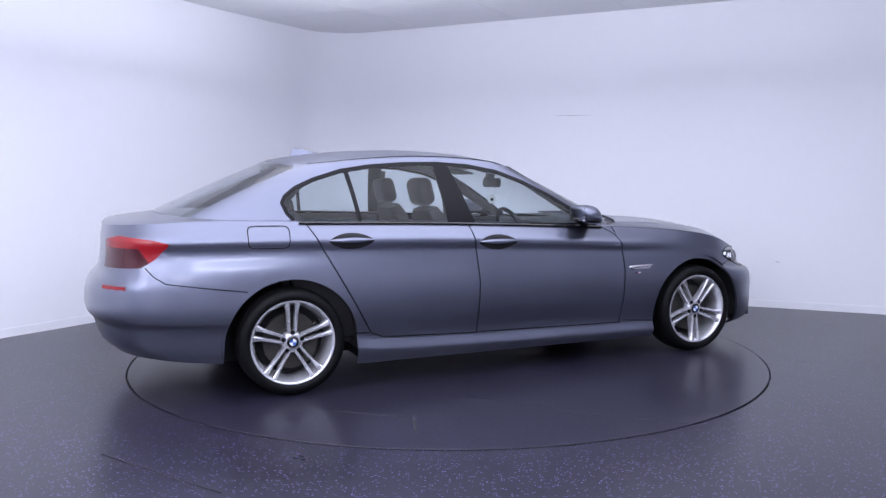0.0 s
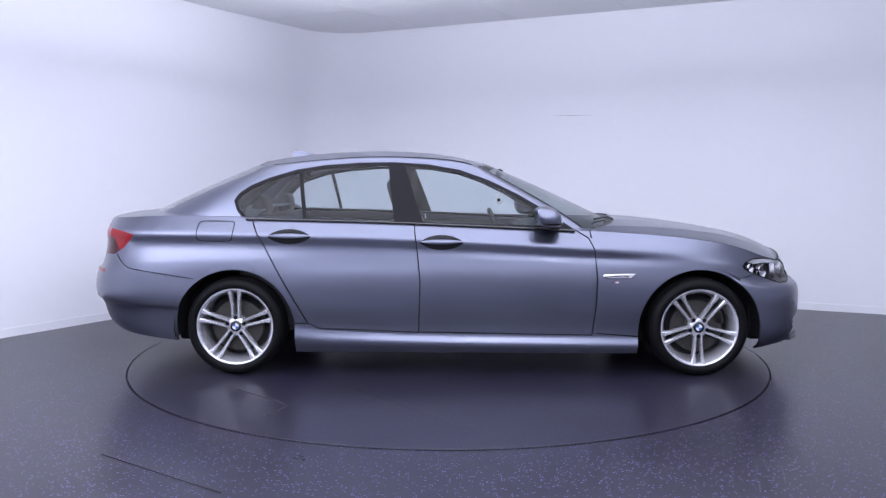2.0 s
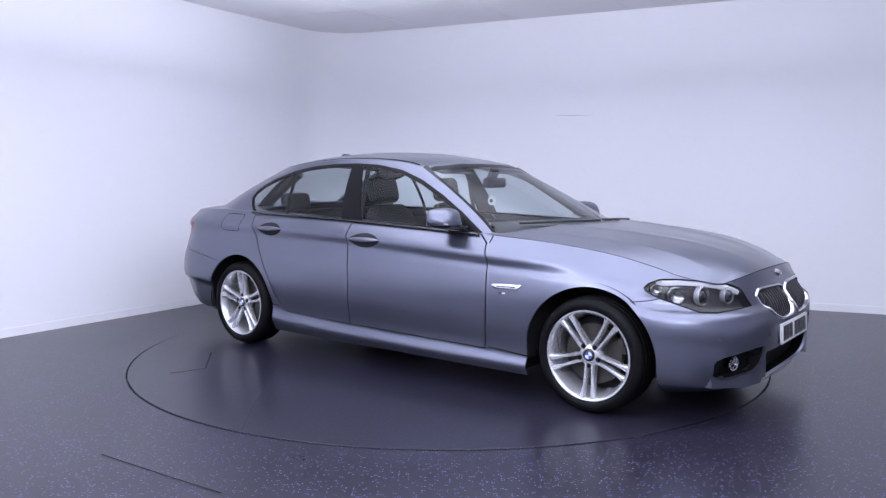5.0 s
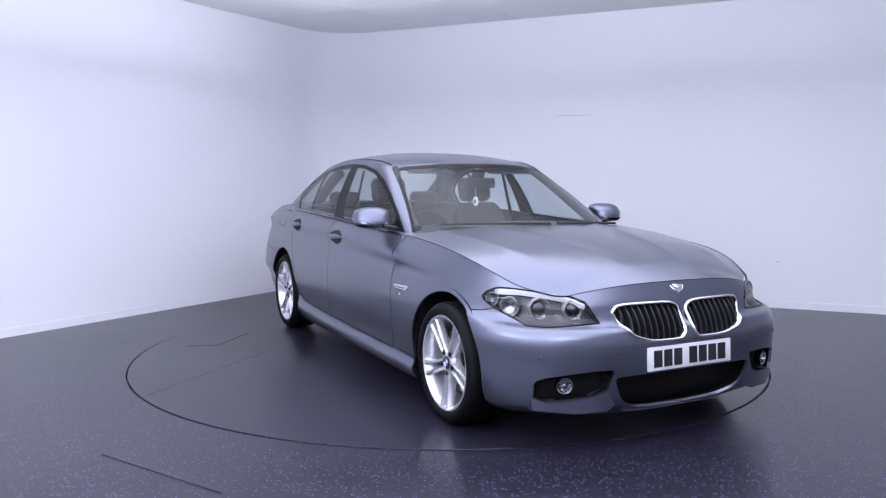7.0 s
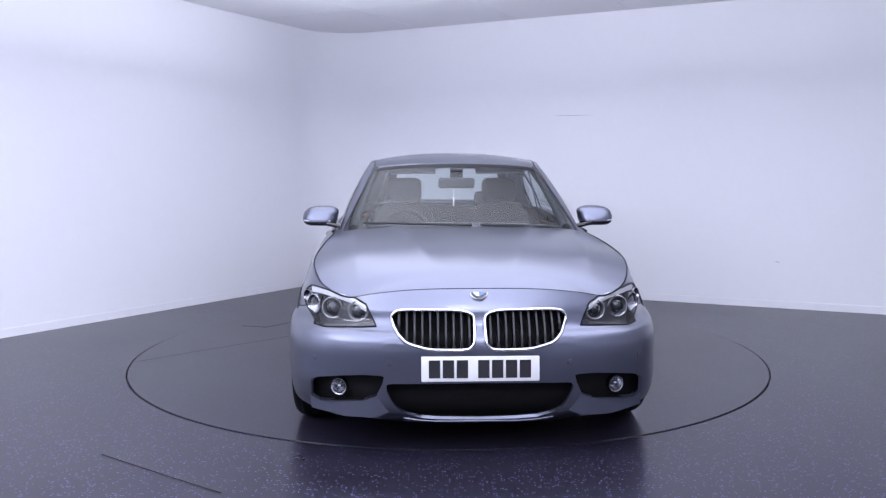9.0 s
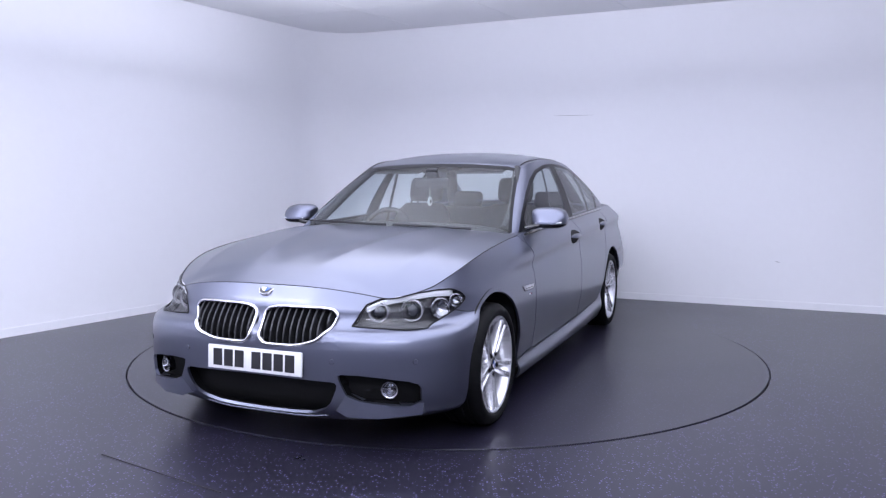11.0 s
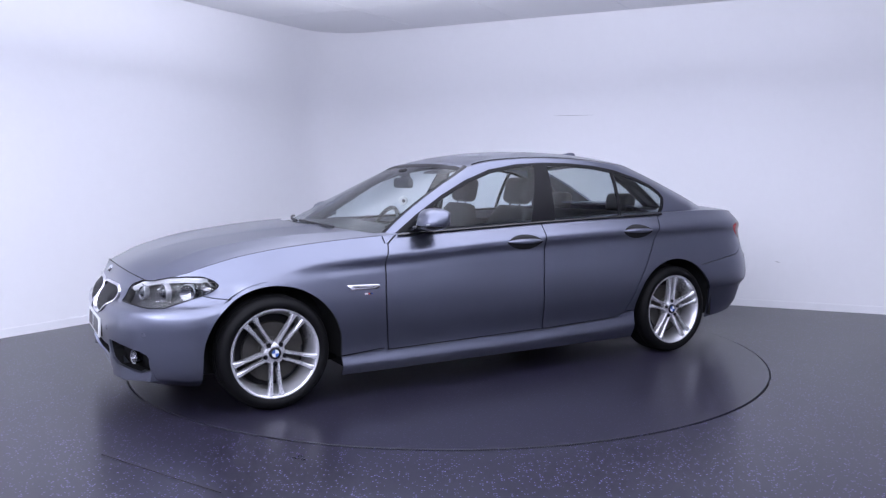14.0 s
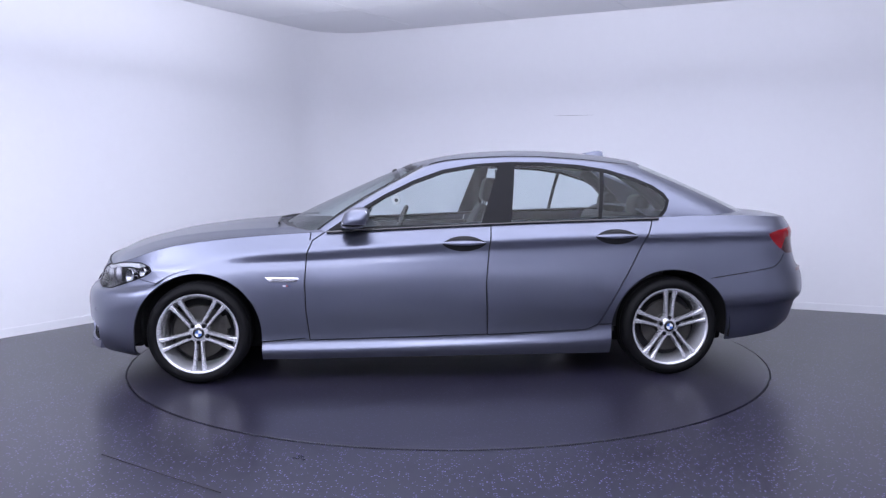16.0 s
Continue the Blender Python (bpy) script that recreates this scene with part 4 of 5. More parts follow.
def nose_plate(poly, back, mat, name, label, sgn=1, symmetric=False):
    """A dark plate behind an opening in the nose, following its curve."""
    P = hull(poly)
    c = np.mean(np.array(P), axis=0)
    bm = bmesh.new()
    rings_p = []
    for s in (1.06, .75, .5, .25):
        rings_p.append([bm.verts.new((skin_x(*(c + (np.array(p) - c) * s)) - back, sgn * (c + (np.array(p) - c) * s)[0], (c + (np.array(p) - c) * s)[1])) for p in P])
    lip = [bm.verts.new((skin_x(*p) - .004, sgn * (c + (np.array(p) - c) * 1.03)[0], (c + (np.array(p) - c) * 1.03)[1])) for p in P]
    rings_p.insert(0, lip)
    for a, b in zip(rings_p, rings_p[1:]):
        for i in range(len(a)):
            j = (i + 1) % len(a)
            bm.faces.new((a[i], a[j], b[j], b[i]))
    bm.faces.new(rings_p[-1])
    bmesh.ops.recalc_face_normals(bm, faces=bm.faces[:])
    return part(name, bm, mat, car, label)


for sgn in (1, -1):
    nose_plate(KIDNEY, .055, MESHBLACK, "grille_back", "black grille backing", sgn)
    frame_ob = outline_ring(KIDNEY, .013, .012, .03, "grille_frame", CHROME, sgn, "bright chrome kidney-shaped grille surround")
    inner = inset(hull(KIDNEY), .012)
    for k in range(10):
        y = .047 + .0345 * k
        zs = []
        for i in range(len(inner)):
            a, b = inner[i], inner[(i + 1) % len(inner)]
            if (a[0] - y) * (b[0] - y) < 0:
                zs.append(a[1] + (b[1] - a[1]) * (y - a[0]) / (b[0] - a[0]))
        if len(zs) < 2:
            continue
        z0, z1 = min(zs), max(zs)
        bm = bmesh.new()
        secs = []
        for t in np.linspace(0, 1, 8):
            z = z0 + (z1 - z0) * t
            x = skin_x(y, z0) * (1 - t) + skin_x(y, z1) * t + .016 * (1 - (2 * t - 1) ** 2) - .006
            secs.append([bm.verts.new((x + dx, sgn * (y + dy), z)) for dx, dy in ((-.05, -.005), (-.006, -.006), (0, -.004), (0, .004), (-.006, .006), (-.05, .005))])
        for a, b in zip(secs, secs[1:]):
            for i in range(6):
                j = (i + 1) % 6
                bm.faces.new((a[i], a[j], b[j], b[i]))
        bm.faces.new(secs[0])
        bm.faces.new(secs[-1])
        bmesh.ops.recalc_face_normals(bm, faces=bm.faces[:])
        part("grille_slat", bm, TITAN, car, "dark titanium grille slat")
    nose_plate(FOG, .07, MESHBLACK, "fog_lamp_recess", "black fog lamp recess", sgn)
    # fog lamp: bowl, ring and glass
    fx, fy, fz = skin_x(.632, .325) - .040, .632, .325
    turn = Matrix.Translation((fx, sgn * fy, fz)) @ Matrix.Rotation(radians(-90 + sgn * 18), 4, "Z")
    fog = part("fog_lamp", lathe_bm([(.0001, -.03), (.016, -.026), (.027, -.012), (.033, .004), (.038, .006), (.039, .0), (.036, -.03)], 32), REFLECTOR, car, "round chrome fog lamp", at=turn)
    part("lens", lathe_bm([(.0001, .008), (.017, .007), (.034, .002)], 32), CLEAR, fog, "clear round lens")
    part("bulb", lathe_bm([(.0001, .0), (.008, -.002), (.010, -.014), (.010, -.03)], 16), CHROME, fog)
    # splitter blade under the fog lamp recess
    blade = [(.770, .264), (.73, .250), (.62, .259), (.52, .272), (.455, .297), (.405, .226), (.46, .204), (.60, .200), (.765, .212)]
    bm = bmesh.new()
    fr = [bm.verts.new((skin_x(y, max(z, .235)) + (.018 if z < .225 else .002), sgn * y, z)) for y, z in blade]
    bk = [bm.verts.new((skin_x(y, max(z, .235)) - .06, sgn * y, z)) for y, z in blade]
    bm.faces.new(fr)
    bm.faces.new(bk)
    for i in range(len(blade)):
        j = (i + 1) % len(blade)
        bm.faces.new((fr[i], fr[j], bk[j], bk[i]))
    bmesh.ops.recalc_face_normals(bm, faces=bm.faces[:])
    bmesh.ops.triangulate(bm, faces=[f for f in bm.faces if len(f.verts) > 4])
    part("bumper_blade", bm, PAINT, car, "painted blade under the fog lamp", angle=25)

full_intake = hull([(y, z) for y, z in INTAKE] + [(-y, z) for y, z in INTAKE])
nose_plate(full_intake, .075, MESHBLACK, "lower_grille", "black lower bumper grille")
# lip along the lower edge of the intake
pts = [(skin_x(y, .19) - .005, y, .173 + .45 * max(0, abs(y) - .16) ** 2) for y in np.linspace(-.34, .34, 49)]
part("bumper_lip", tube_bm(pts, .0035, 8), PAINT, car, "painted lip under the lower grille")

# number plate with plain bars for its characters
px = skin_x(0, .43) + .006
plate = part("number_plate", moved(box_bm((-.006, -.26, -.0555), (.006, .26, .0555), .004), Matrix.Translation((px, 0, .430)) @ Matrix.Rotation(radians(-3), 4, "Y")), WHITEPLATE, car, "white number plate with dark bars")
yy = .222
for k in range(7):
    w = .050
    part("plate_bar", moved(box_bm((.006, yy - w, -.0395), (.0078, yy, .0395), 0), Matrix.Translation((px, 0, .430)) @ Matrix.Rotation(radians(-3), 4, "Y")), INK, plate, smooth=False)
    yy -= .061 + (.033 if k == 3 else 0)
part("plate_plinth", box_bm((px - .05, -.255, .378), (px - .004, .255, .482), .008), PLASTIC, car, "black plate holder")

# round badge on the bonnet's front edge
bz, bx = .748, skin_x(.01, .745) - .004
badge_m = Matrix.Translation((bx - .006, 0, bz)) @ Matrix.Rotation(radians(-90), 4, "Z") @ Matrix.Rotation(radians(52), 4, "X")
badge = part("bonnet_badge", lathe_bm([(.0001, .006), (.036, .006), (.0385, .0072), (.0405, .005), (.041, -.02)], 40), SATIN, car, "round chrome-rimmed badge", at=badge_m)
part("badge_ring", lathe_bm([(.0001, .0068), (.036, .0068), (.036, .005)], 40), GLOSSBLACK, badge)
part("badge_quarter", quadrants(.024, .0085, .003), BADGEBLUE, badge, smooth=False)
part("badge_quarter", moved(quadrants(.024, .0085, .003), Matrix.Rotation(radians(90), 4, "Y")), BADGEWHITE, badge, smooth=False)

# headlamp insides
lamp_back.normal_update()
for v in lamp_back.verts:
    v.co -= v.normal * .045
    v.co.y = min(v.co.y, .87)
for sgn, holder in zip((1, -1), headlamps):
    bm = lamp_back.copy()
    if sgn < 0:
        moved(bm, Matrix.Diagonal((1, -1, 1, 1)))
    part("lamp_gasket", tube_bm([(p.x, sgn * p.y, p.z) for p in lamp_outline], .0035, 6), SATINBLACK, holder, "black rubber gasket round the cover")
    part("lamp_seal", moved(rim_edges.copy(), Matrix.Diagonal((1, sgn, 1, 1))), PLASTIC, holder, "black seal round the lamp")
    part("lamp_housing", edge_depth(bm, -.04), LAMPDARK, holder, "dark grey lamp housing")
    for (ly, lz, rad) in ((.674, .660, .051), (.548, .658, .047)):
        lx = skin_x(ly, lz) - .030
        m = Matrix.Translation((lx, sgn * ly, lz)) @ Matrix.Rotation(radians(-90 + sgn * 12), 4, "Z")
        part("lamp_ring", lathe_bm([(rad, -.03), (rad + .001, -.004), (rad - .002, .0), (rad - .006, -.002), (rad - .008, -.010), (rad - .010, -.03)], 40), LAMPRING, holder, "pale ring round the projector", at=m)
        part("projector", lathe_bm([(.0001, .012), (.012, .010), (.024, .004), (.033, -.006), (.037, -.02)], 32), LENSBALL, holder, "dark glass projector lens", at=m)
        part("projector_bezel", lathe_bm([(.036, -.012), (rad - .012, -.014), (rad - .010, -.03)], 32), LAMPDARK, holder, at=m)
    # brow along the upper edge, its reflection painted in as white, and the side reflector bowl
    brow = [(.508, .682), (.56, .708), (.62, .722), (.68, .732), (.74, .738), (.79, .734)]
    bm = bmesh.new()
    secs = []
    for y, z in brow:
        x = skin_x(y, z - .012) - .016
        secs.append([bm.verts.new((x + dx, sgn * y, z + dz)) for dx, dz in ((.0, .004), (.006, -.006), (.0, -.022), (-.03, -.024), (-.03, .004))])
    for a, b in zip(secs, secs[1:]):
        for i in range(5):
            j = (i + 1) % 5
            bm.faces.new((a[i], a[j], b[j], b[i]))
    bmesh.ops.recalc_face_normals(bm, faces=bm.faces[:])
    part("lamp_brow", bm, LAMPSHEEN, holder, "strip over the projectors, painted white for its reflection")
    for i, (y, z, rad) in enumerate(((.765, .662, .046), (.805, .688, .032))):
        x = skin_x(y, z) - .035
        m = Matrix.Translation((x, sgn * y, z)) @ Matrix.Rotation(radians(-90 + sgn * 45), 4, "Z")
        part("side_reflector", lathe_bm([(.0001, -.02), (rad * .5, -.012), (rad * .85, .0), (rad, .012), (rad * 1.06, .010), (rad * 1.05, -.02)], 24), REFLECTOR, holder, at=m)

# ---------------------------------------------------------------- car: sides
def lens_poly(cx, cz, a, b, n=28, power=1.5):
    return [(cx + a * math.cos(t), cz + b * math.copysign(abs(math.sin(t)) ** power, math.sin(t))) for t in [2 * math.pi * k / n for k in range(n)]]


def skin_patch(poly, lift, bulge, mat, name, parent, sgn, label=""):
    """A shape that lies on the body side, raised by lift, domed by bulge."""
    P = np.array(poly)
    c = P.mean(axis=0)
    bm = bmesh.new()
    rings_s = []
    for s, up in ((1.0, -.010), (1.0, lift * .4), (.93, lift), (.7, lift + bulge * .6), (.4, lift + bulge * .9)):
        rings_s.append([bm.verts.new((*((lambda q: (q[0], sgn * (skin_y(q[0], q[1]) + up), q[1]))(c + (p - c) * s)),)) for p in P])
    for a, b in zip(rings_s, rings_s[1:]):
        for i in range(len(a)):
            j = (i + 1) % len(a)
            bm.faces.new((a[i], a[j], b[j], b[i]))
    bm.faces.new(rings_s[-1])
    bmesh.ops.recalc_face_normals(bm, faces=bm.faces[:])
    return part(name, bm, mat, parent, label, angle=50)


for sgn, fd, rd in ((1, doors_front[0], doors_rear[0]), (-1, doors_front[1], doors_rear[1])):
    for door, hx, hz in ((fd, -.155, .859), (rd, -1.125, .895)):
        # raised black patch puts in the shade of the hollow round the handle
        skin_patch(lens_poly(hx, hz, .137, .048), .0030, 0, GAPBLACK, "recess_shade", door, sgn, "black patch put in for the shade behind the handle")
        bm = bmesh.new()
        secs = []
        for t in np.linspace(-1, 1, 17):
            x = hx + .132 * t
            z = hz + .006
            hh = .004 + .011 * (1 - abs(t) ** 2.2)
            out = .006 + .026 * (1 - abs(t) ** 2.6)
            y = skin_y(x, z)
            secs.append([bm.verts.new((x, sgn * (y + o), z + d)) for o, d in ((out - .012, -hh), (out - .003, -hh), (out, -hh * .3), (out - .004, hh * .6), (out - .014, hh), (-.004, hh), (-.004, -hh * .2))])
        for a, b in zip(secs, secs[1:]):
            for i in range(7):
                j = (i + 1) % 7
                bm.faces.new((a[i], a[j], b[j], b[i]))
        bm.faces.new(secs[0])
        bm.faces.new(secs[-1])
        bmesh.ops.recalc_face_normals(bm, faces=bm.faces[:])
        part("door_handle", bm, PAINT, door, "painted pull handle", angle=50)
    # wing vent, small badge
    skin_patch([(.865, .645), (.872, .659), (1.075, .664), (1.045, .632), (.885, .631)], .006, .002, CHROME, "wing_vent", car, sgn, "chrome vent trim on the front wing")
    skin_patch([(.90, .6435), (.902, .648), (1.035, .650), (1.030, .645)], .009, 0, LAMPDARK, "vent_slot", car, sgn)
    for k, mm in enumerate((BADGEBLUE, INK, BADGERED, BADGEWHITE)):
        x0 = .915 + .009 * k
        wd = .007 if k < 3 else .020
        skin_patch([(x0, .603), (x0 + .003, .612), (x0 + wd + .003, .612), (x0 + wd, .603)], .003, 0, mm, "wing_badge_bar", car, sgn)
    # belt moulding
    pts = [(x, sgn * (skin_y(x, float(curve([(-1.42, 1.000), (-.66, .982), (.26, .945), (.70, .922)])(x)) - .004) + .000), float(curve([(-1.42, 1.006), (-.66, .988), (.26, .951), (.70, .928)])(x))) for x in np.linspace(-1.42, .70, 40)]
    part("belt_moulding", tube_bm(pts, .008, 8), GLOSSBLACK, car, "black strip under the side windows")

# fuel flap outline on the right rear quarter
bm = bmesh.new()
n = len(FLAP)
P = [np.array(p) for p in FLAP]
cc = sum(P) / n
ring_a = [bm.verts.new((p[0], -(skin_y(*p) + .0030), p[1])) for p in P]
ring_b = [bm.verts.new((q[0], -(skin_y(*q) + .0030), q[1])) for q in [p + (cc - p) / np.linalg.norm(cc - p) * .006 for p in P]]
for i in range(n):
    j = (i + 1) % n
    bm.faces.new((ring_a[i], ring_a[j], ring_b[j], ring_b[i]))
part("fuel_flap_gap", bm, GAPBLACK, car, "thin gap round the fuel flap")

# door mirrors
for sgn in (1, -1):
    def shell(z0, z1, mat, name, parent, label, grow=1.0):
        bm = bmesh.new()
        secs = []
        n = 32
        for t in np.linspace(0, 1, 12):
            z = z0 + (z1 - z0) * t
            u = (z - 1.020) / .066
            k = max(1 - abs(u) ** 3.2, 0.02) ** (1 / 2.6) * grow
            secs.append([bm.verts.new((.522 + .080 * k * math.copysign(abs(math.cos(a)) ** .75, math.cos(a)) - .02 * (z - 1.0) / .06,
                                       sgn * (.905 - .018 * max(u, 0) + .112 * k * math.copysign(abs(math.sin(a)) ** .7, math.sin(a)) * (1 - .12 * math.cos(a))), z)) for a in [2 * math.pi * i / n for i in range(n)]])
        for a, b in zip(secs, secs[1:]):
            for i in range(n):
                j = (i + 1) % n
                bm.faces.new((a[i], a[j], b[j], b[i]))
        bm.faces.new(secs[0])
        bm.faces.new(secs[-1])
        bmesh.ops.recalc_face_normals(bm, faces=bm.faces[:])
        return part(name, bm, mat, parent, label, angle=40)
    mir = shell(.985, 1.084, PAINT, "door_mirror", car, "painted door mirror with a black base")
    shell(.960, .984, GLOSSBLACK, "mirror_base", mir, "gloss black mirror base", 1.03)
    arm = join_bm(moved(box_bm((-.035, -.06, -.014), (.035, .07, .014), .010), Matrix.Translation((.575, sgn * .80, .962)) @ Matrix.Rotation(sgn * radians(12), 4, "X")))
    part("mirror_arm", arm, GLOSSBLACK, mir, "black mirror arm")
    part("mirror_glass", moved(box_bm((-.004, -.088, -.045), (.0, .088, .040), .002), Matrix.Translation((.448, sgn * .900, 1.026))), CHROME, mir, "mirror glass")
    pts = [(.590, sgn * y, z) for y, z in ((.835, .991), (.90, .988), (.96, .990), (1.0, .996))]
    part("mirror_indicator", tube_bm(pts, .004, 6), BADGEWHITE, mir, "pale indicator strip")
    # rear reflector
    bm = bmesh.new()
    y0 = [.60, .66, .72, .77]
    secs = []
    for y in y0:
        p = SKIN.ray_cast(Vector((-4, y, .660)), Vector((1, 0, 0)))[0]
        secs.append([bm.verts.new((p.x + dx, sgn * y, .660 + dz)) for dx, dz in ((.01, -.014), (-.004, -.012), (-.004, .012), (.01, .014))])
    for a, b in zip(secs, secs[1:]):
        for i in range(3):
            bm.faces.new((a[i], a[i + 1], b[i + 1], b[i]))
    bmesh.ops.recalc_face_normals(bm, faces=bm.faces[:])
    part("rear_reflector", bm, REDLENS, car, "red bumper reflector")

# roof aerial
bm = bmesh.new()
secs = []
for x, h, w in ((-1.28, .0, .018), (-1.275, .045, .008), (-1.25, .050, .009), (-1.20, .040, .013), (-1.14, .020, .020), (-1.08, .002, .022)):
    zr = float(ZROOF(x)) - .004
    secs.append([bm.verts.new((x - .02 * k * 0, s * w * (1 - .75 * k), zr + h * k)) for s, k in ((-1, 0), (-1, .6), (-.6, 1), (.6, 1), (1, .6), (1, 0))])
for a, b in zip(secs, secs[1:]):
    for i in range(6):
        j = (i + 1) % 6
        bm.faces.new((a[i], a[j], b[j], b[i]))
bm.faces.new(secs[0])
bm.faces.new(secs[-1])
bmesh.ops.recalc_face_normals(bm, faces=bm.faces[:])
part("roof_aerial", bm, PAINT, car, "painted shark-fin aerial")

# wipers
for pts in ([(1.065, .05, .990), (1.02, -.18, .993), (.94, -.42, .995), (.86, -.60, .992)], [(1.02, .58, .975), (1.045, .35, .985), (1.06, .10, .992)]):
    part("wiper", tube_bm(pts, .008, 6), PLASTIC, car, "black windscreen wiper")


# ---------------------------------------------------------------- car: inside
def pad(c, s, tilt=0.0, bevel=.05, seg=4):
    b = box_bm([-v / 2 for v in s], [v / 2 for v in s], min(bevel, min(s) * .45), seg)
    return moved(b, Matrix.Translation(c) @ Matrix.Rotation(radians(tilt), 4, "Y"))


def shaped_back(c, w, h, d, tilt):
    """A seat back that narrows towards its top, with side bolsters."""
    bm = bmesh.new()
    secs = []
    n = 28
    for t in np.linspace(0, 1, 12):
        ww = w / 2 * (1 - .22 * t ** 2.5) * (1 - .5 * max(0, t - .9) * 4)
        dd = d / 2 * (1 - .35 * t) * (1 - .4 * max(0, t - .9) * 4)
        ring_v = []
        for i in range(n):
            a = 2 * math.pi * i / n
            cx, sy = math.cos(a), math.sin(a)
            x = dd * math.copysign(abs(cx) ** .5, cx)
            y = ww * math.copysign(abs(sy) ** .5, sy)
            if cx > 0:
                x += .03 * (abs(y) / ww) ** 3 * (1 - t)
            ring_v.append(bm.verts.new((x, y, h * t)))
        secs.append(ring_v)
    for a, b in zip(secs, secs[1:]):
        for i in range(n):
            j = (i + 1) % n
            bm.faces.new((a[i], a[j], b[j], b[i]))
    bm.faces.new(secs[0])
    bm.faces.new(secs[-1])
    bmesh.ops.recalc_face_normals(bm, faces=bm.faces[:])
    return moved(bm, Matrix.Translation(c) @ Matrix.Rotation(radians(tilt), 4, "Y"))


for sgn in (1, -1):
    seat = part("front_seat", shaped_back((-.22, sgn * .37, .48), .52, .62, .17, -21), LEATHER, car, "black leather front seat")
    part("seat_cushion", pad((-.02, sgn * .37, .45), (.52, .52, .16), -6), LEATHER, seat)
    part("headrest", pad((-.475, sgn * .37, 1.175), (.11, .27, .19), -14, .05), LEATHER, seat, "black leather headrest")
    for k in (-1, 1):
        part("headrest_post", tube_bm([(-.425, sgn * .37 + k * .06, 1.02), (-.455, sgn * .37 + k * .06, 1.12)], .007, 8), CHROME, seat)
bench = part("rear_seat", pad((-1.28, 0, .74), (.18, 1.30, .56), -22), LEATHER, car, "black leather rear bench seat")
part("seat_cushion", pad((-1.0, 0, .44), (.52, 1.30, .17), -5), LEATHER, bench)
for y in (-.38, .38):
    part("headrest", pad((-1.42, y, 1.075), (.10, .27, .15), -10, .045), LEATHER, bench)
part("parcel_shelf", box_bm((-2.02, -.60, .965), (-1.40, .60, .985), .006), DASH, car, "black parcel shelf")
lining = join_bm(box_bm((-1.45, -.72, .26), (.95, .72, .30)), box_bm((-1.45, .735, .30), (.74, .765, .925), .01), box_bm((-1.45, -.765, .30), (.74, -.735, .925), .01), box_bm((.93, -.70, .30), (.97, .70, .90)), box_bm((-1.50, -.70, .30), (-1.46, .70, .95)))
part("cabin_lining", lining, DASH, car, "black cabin lining")
bm = bmesh.new()
secs = []
for x, z in ((.98, .935), (.80, .955), (.62, .965), (.48, .955), (.40, .92), (.37, .84), (.42, .60)):
    secs.append([bm.verts.new((x - .10 * (abs(y) / .7) ** 2 * (1 if x > .7 else .3), y, z - .03 * (abs(y) / .7) ** 3 + (.022 * math.exp(-((y + .37) / .20) ** 2) if .4 < x < .7 else 0))) for y in np.linspace(-.73, .73, 25)])
for a, b in zip(secs, secs[1:]):
    for i in range(24):
        bm.faces.new((a[i], a[i + 1], b[i + 1], b[i]))
bmesh.ops.recalc_face_normals(bm, faces=bm.faces[:])
part("dashboard", bm, DASH, car, "black dashboard")
part("centre_console", box_bm((-.6, -.12, .30), (.45, .12, .62), .03), DASH, car)
m = Matrix.Translation((.24, -.37, .875)) @ Matrix.Rotation(radians(90), 4, "Z") @ Matrix.Rotation(radians(-24), 4, "X")
ringp = [(.185 + .016 * math.cos(a), .016 * math.sin(a)) for a in [2 * math.pi * k / 10 for k in range(10)]]
steer = part("steering_wheel", lathe_bm(ringp, 48, close=True), LEATHER, car, "black leather steering wheel", at=m)
part("steering_boss", moved(box_bm((-.08, -.03, -.07), (.08, .03, .06), .025, 3), Matrix.Identity(4)), DASH, steer)
for a in (0, 180, 270):
    part("steering_spoke", moved(box_bm((.05, -.01, -.018), (.18, .01, .018), .006), Matrix.Rotation(radians(-a), 4, "Y")), SATIN, steer)
mirror_in = part("interior_mirror", moved(box_bm((-.02, -.125, -.036), (.02, .125, .036), .018, 3), Matrix.Translation((.26, 0, 1.232))), PLASTIC, car, "black interior mirror")
part("mirror_stem", moved(box_bm((-.02, -.045, -.05), (.02, .045, .05), .012), Matrix.Translation((.245, 0, 1.285)) @ Matrix.Rotation(radians(25), 4, "Y")), PLASTIC, mirror_in)
part("hanging_string", tube_bm([(.25, -.02, 1.20), (.25, -.02, 1.135)], .0015, 5), PAPER, mirror_in)
part("hanging_ornament", moved(lathe_bm([(.0001, .005), (.030, .005), (.033, .002), (.033, -.002), (.030, -.005), (.0001, -.005)], 28), Matrix.Translation((.25, -.02, 1.105))), PAPER, mirror_in, "pale round hanging air freshener")
part("ornament_disc", moved(lathe_bm([(.0001, .0075), (.013, .0075), (.013, -.0075), (.0001, -.0075)], 20), Matrix.Translation((.25, -.02, 1.105))), LAMPDARK, mirror_in)
rows = []
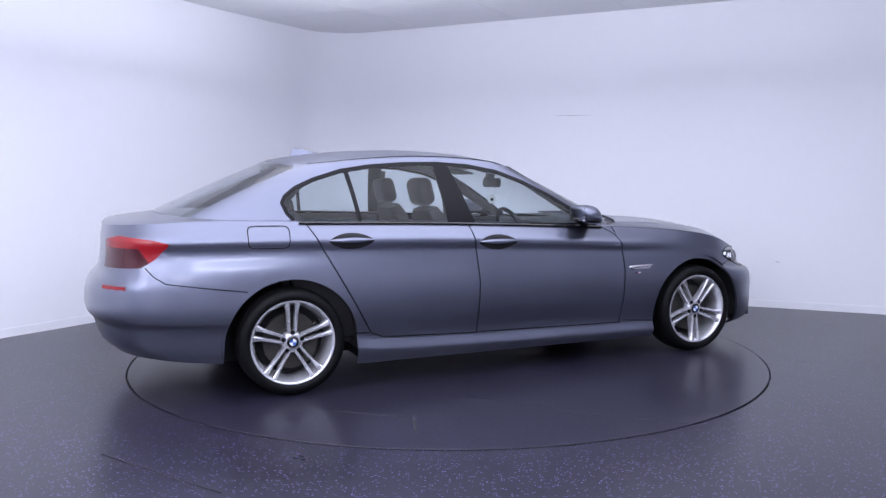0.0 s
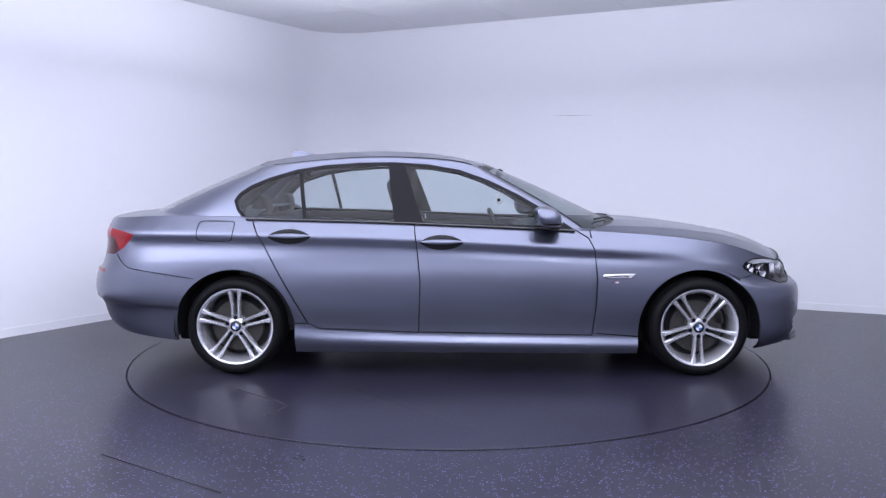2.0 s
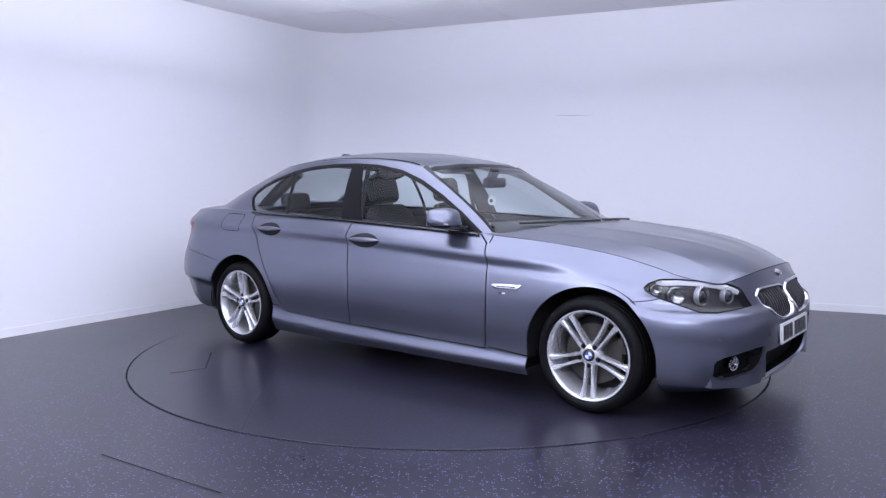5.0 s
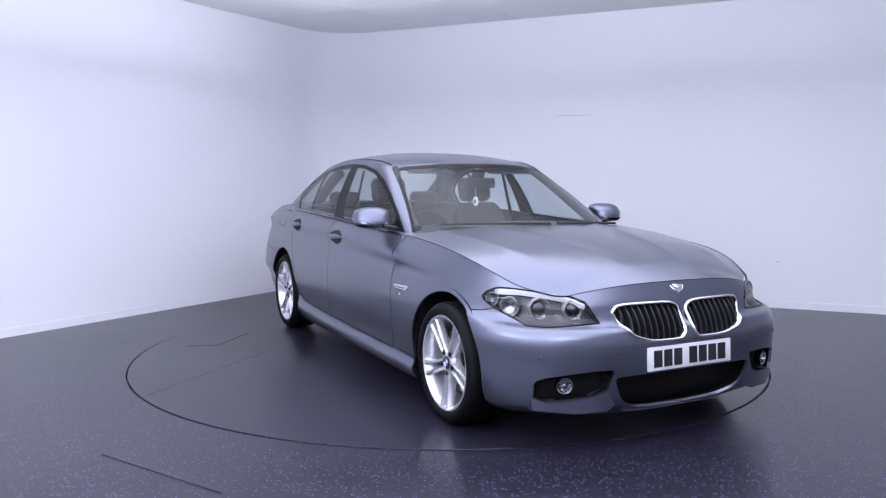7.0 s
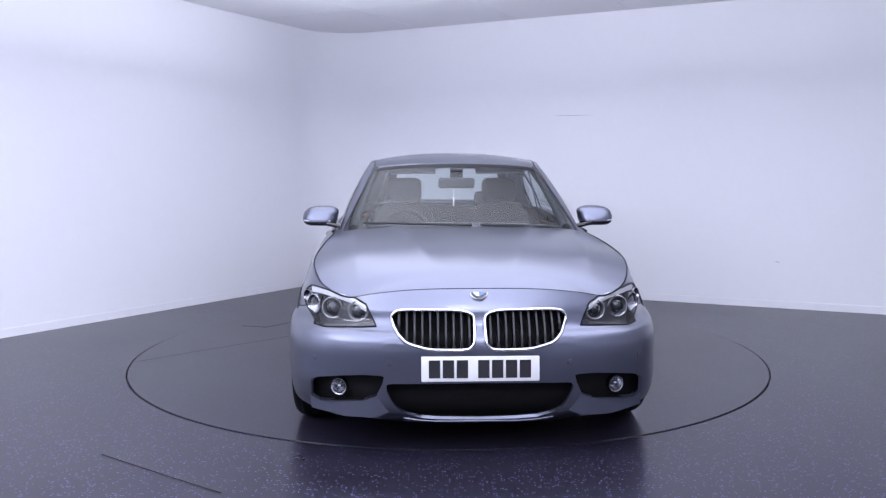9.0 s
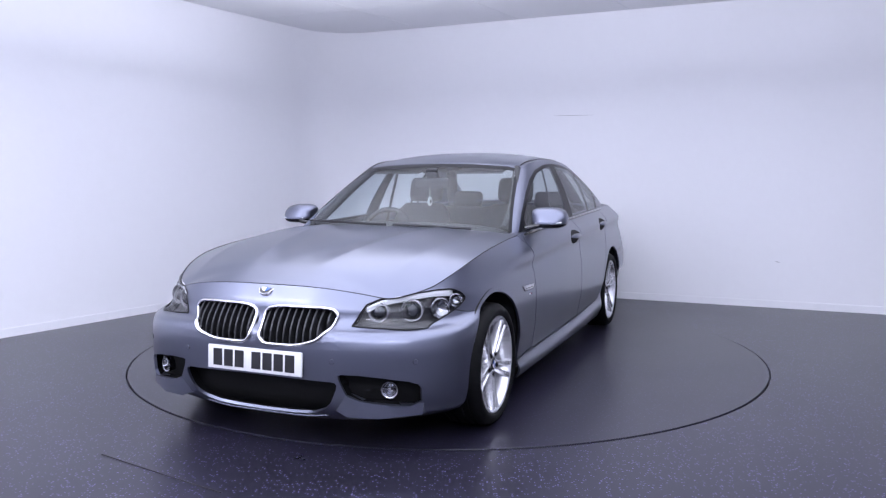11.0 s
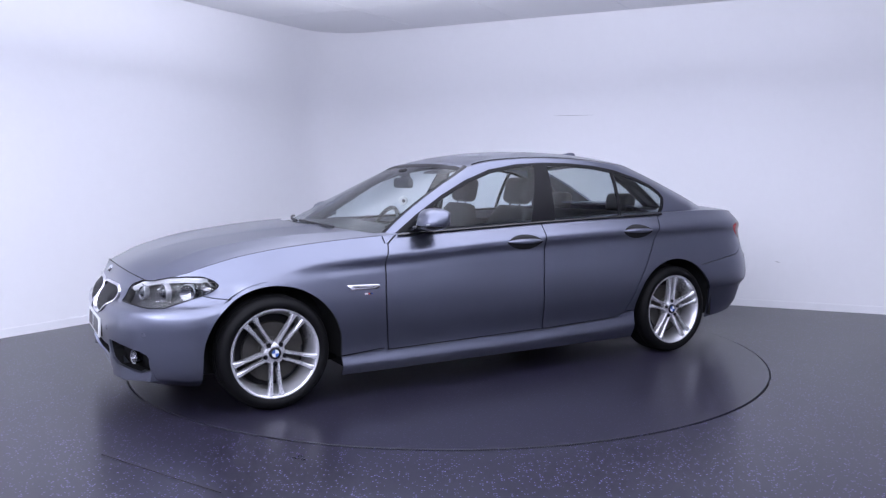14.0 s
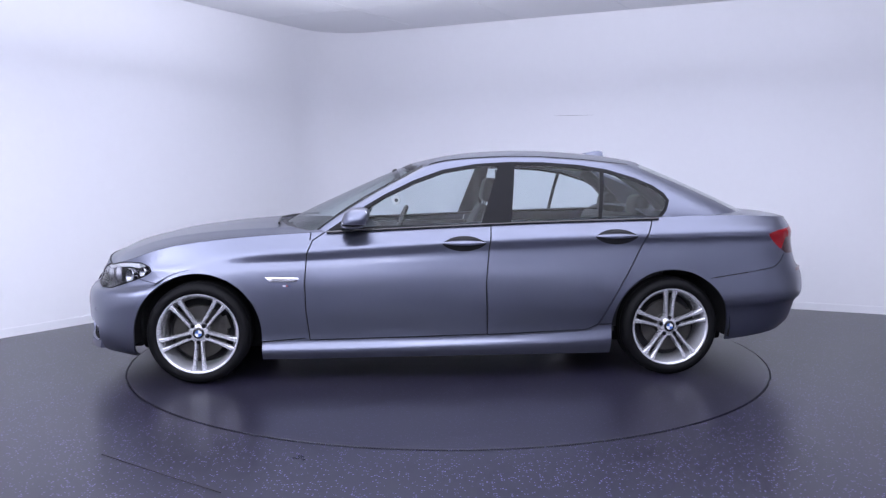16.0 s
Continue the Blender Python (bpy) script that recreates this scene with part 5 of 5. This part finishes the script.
for k in range(9):
    s = 1 - k / 8
    rows.append([(x * .97 - .02, y * s * .97, z + (float(ZROOF(x)) - z) * (1 - s ** 2.4) - .03) for x, y, z in top[::3]])
head = grid_bm(np.array(rows))
whole("headliner", head, HEADLINER, car, "dark grey cloth headliner")
for sgn in (1, -1):
    part("sun_visor", moved(box_bm((-.075, -.17, -.006), (.075, .17, .006), .005), Matrix.Translation((.10, sgn * .31, 1.318)) @ Matrix.Rotation(radians(14), 4, "Y")), HEADLINER, car, "dark grey sun visor")
    for nm, path, rad in (("pillar_trim", [(.70, .675, .95), (.50, .655, 1.06), (.25, .605, 1.22), (.08, .555, 1.325)], .030),
                          ("rear_pillar_trim", [(-1.60, .60, 1.0), (-1.50, .57, 1.10), (-1.38, .52, 1.22), (-1.26, .48, 1.31)], .045)):
        part(nm, tube_bm([(x, sgn * y, z) for x, y, z in path], rad, 10), DASH, car, "dark inner pillar cover")
    # seat belt on the centre pillar
    part("seat_belt", moved(box_bm((-.022, -.001, -.30), (.022, .001, .30)), Matrix.Translation((-.41, sgn * .665, 1.03)) @ Matrix.Rotation(sgn * radians(14), 4, "X")), DASH, car)

# parking sensors in the front bumper
for y, z in ((.40, .455), (.745, .455), (-.40, .455), (-.745, .455)):
    m = Matrix.Translation((skin_x(y, z), y, z)) @ Matrix.Rotation(radians(-90 + math.copysign(15 if abs(y) < .5 else 48, y)), 4, "Z")
    sensor = part("parking_sensor", lathe_bm([(.0001, .002), (.010, .002), (.0115, .0005), (.0115, -.01)], 20), PAINT, car, "small round parking sensor", at=m)
    part("sensor_ring", lathe_bm([(.0115, .001), (.0125, .001), (.0125, -.008)], 20), GAPBLACK, sensor)


# ---------------------------------------------------------------- movement
def motions():
    spin, ride = [], []
    for k in range(33):
        t = k * 0.5
        turn = Matrix.Rotation(radians(heading(t)), 4, "Z")
        spin.append((t, turn))
        ride.append((t, turn @ Matrix.Translation((0.1286, 0.0459, 0.005))))
    walk(turntable, spin)
    walk(car, ride)


motions()
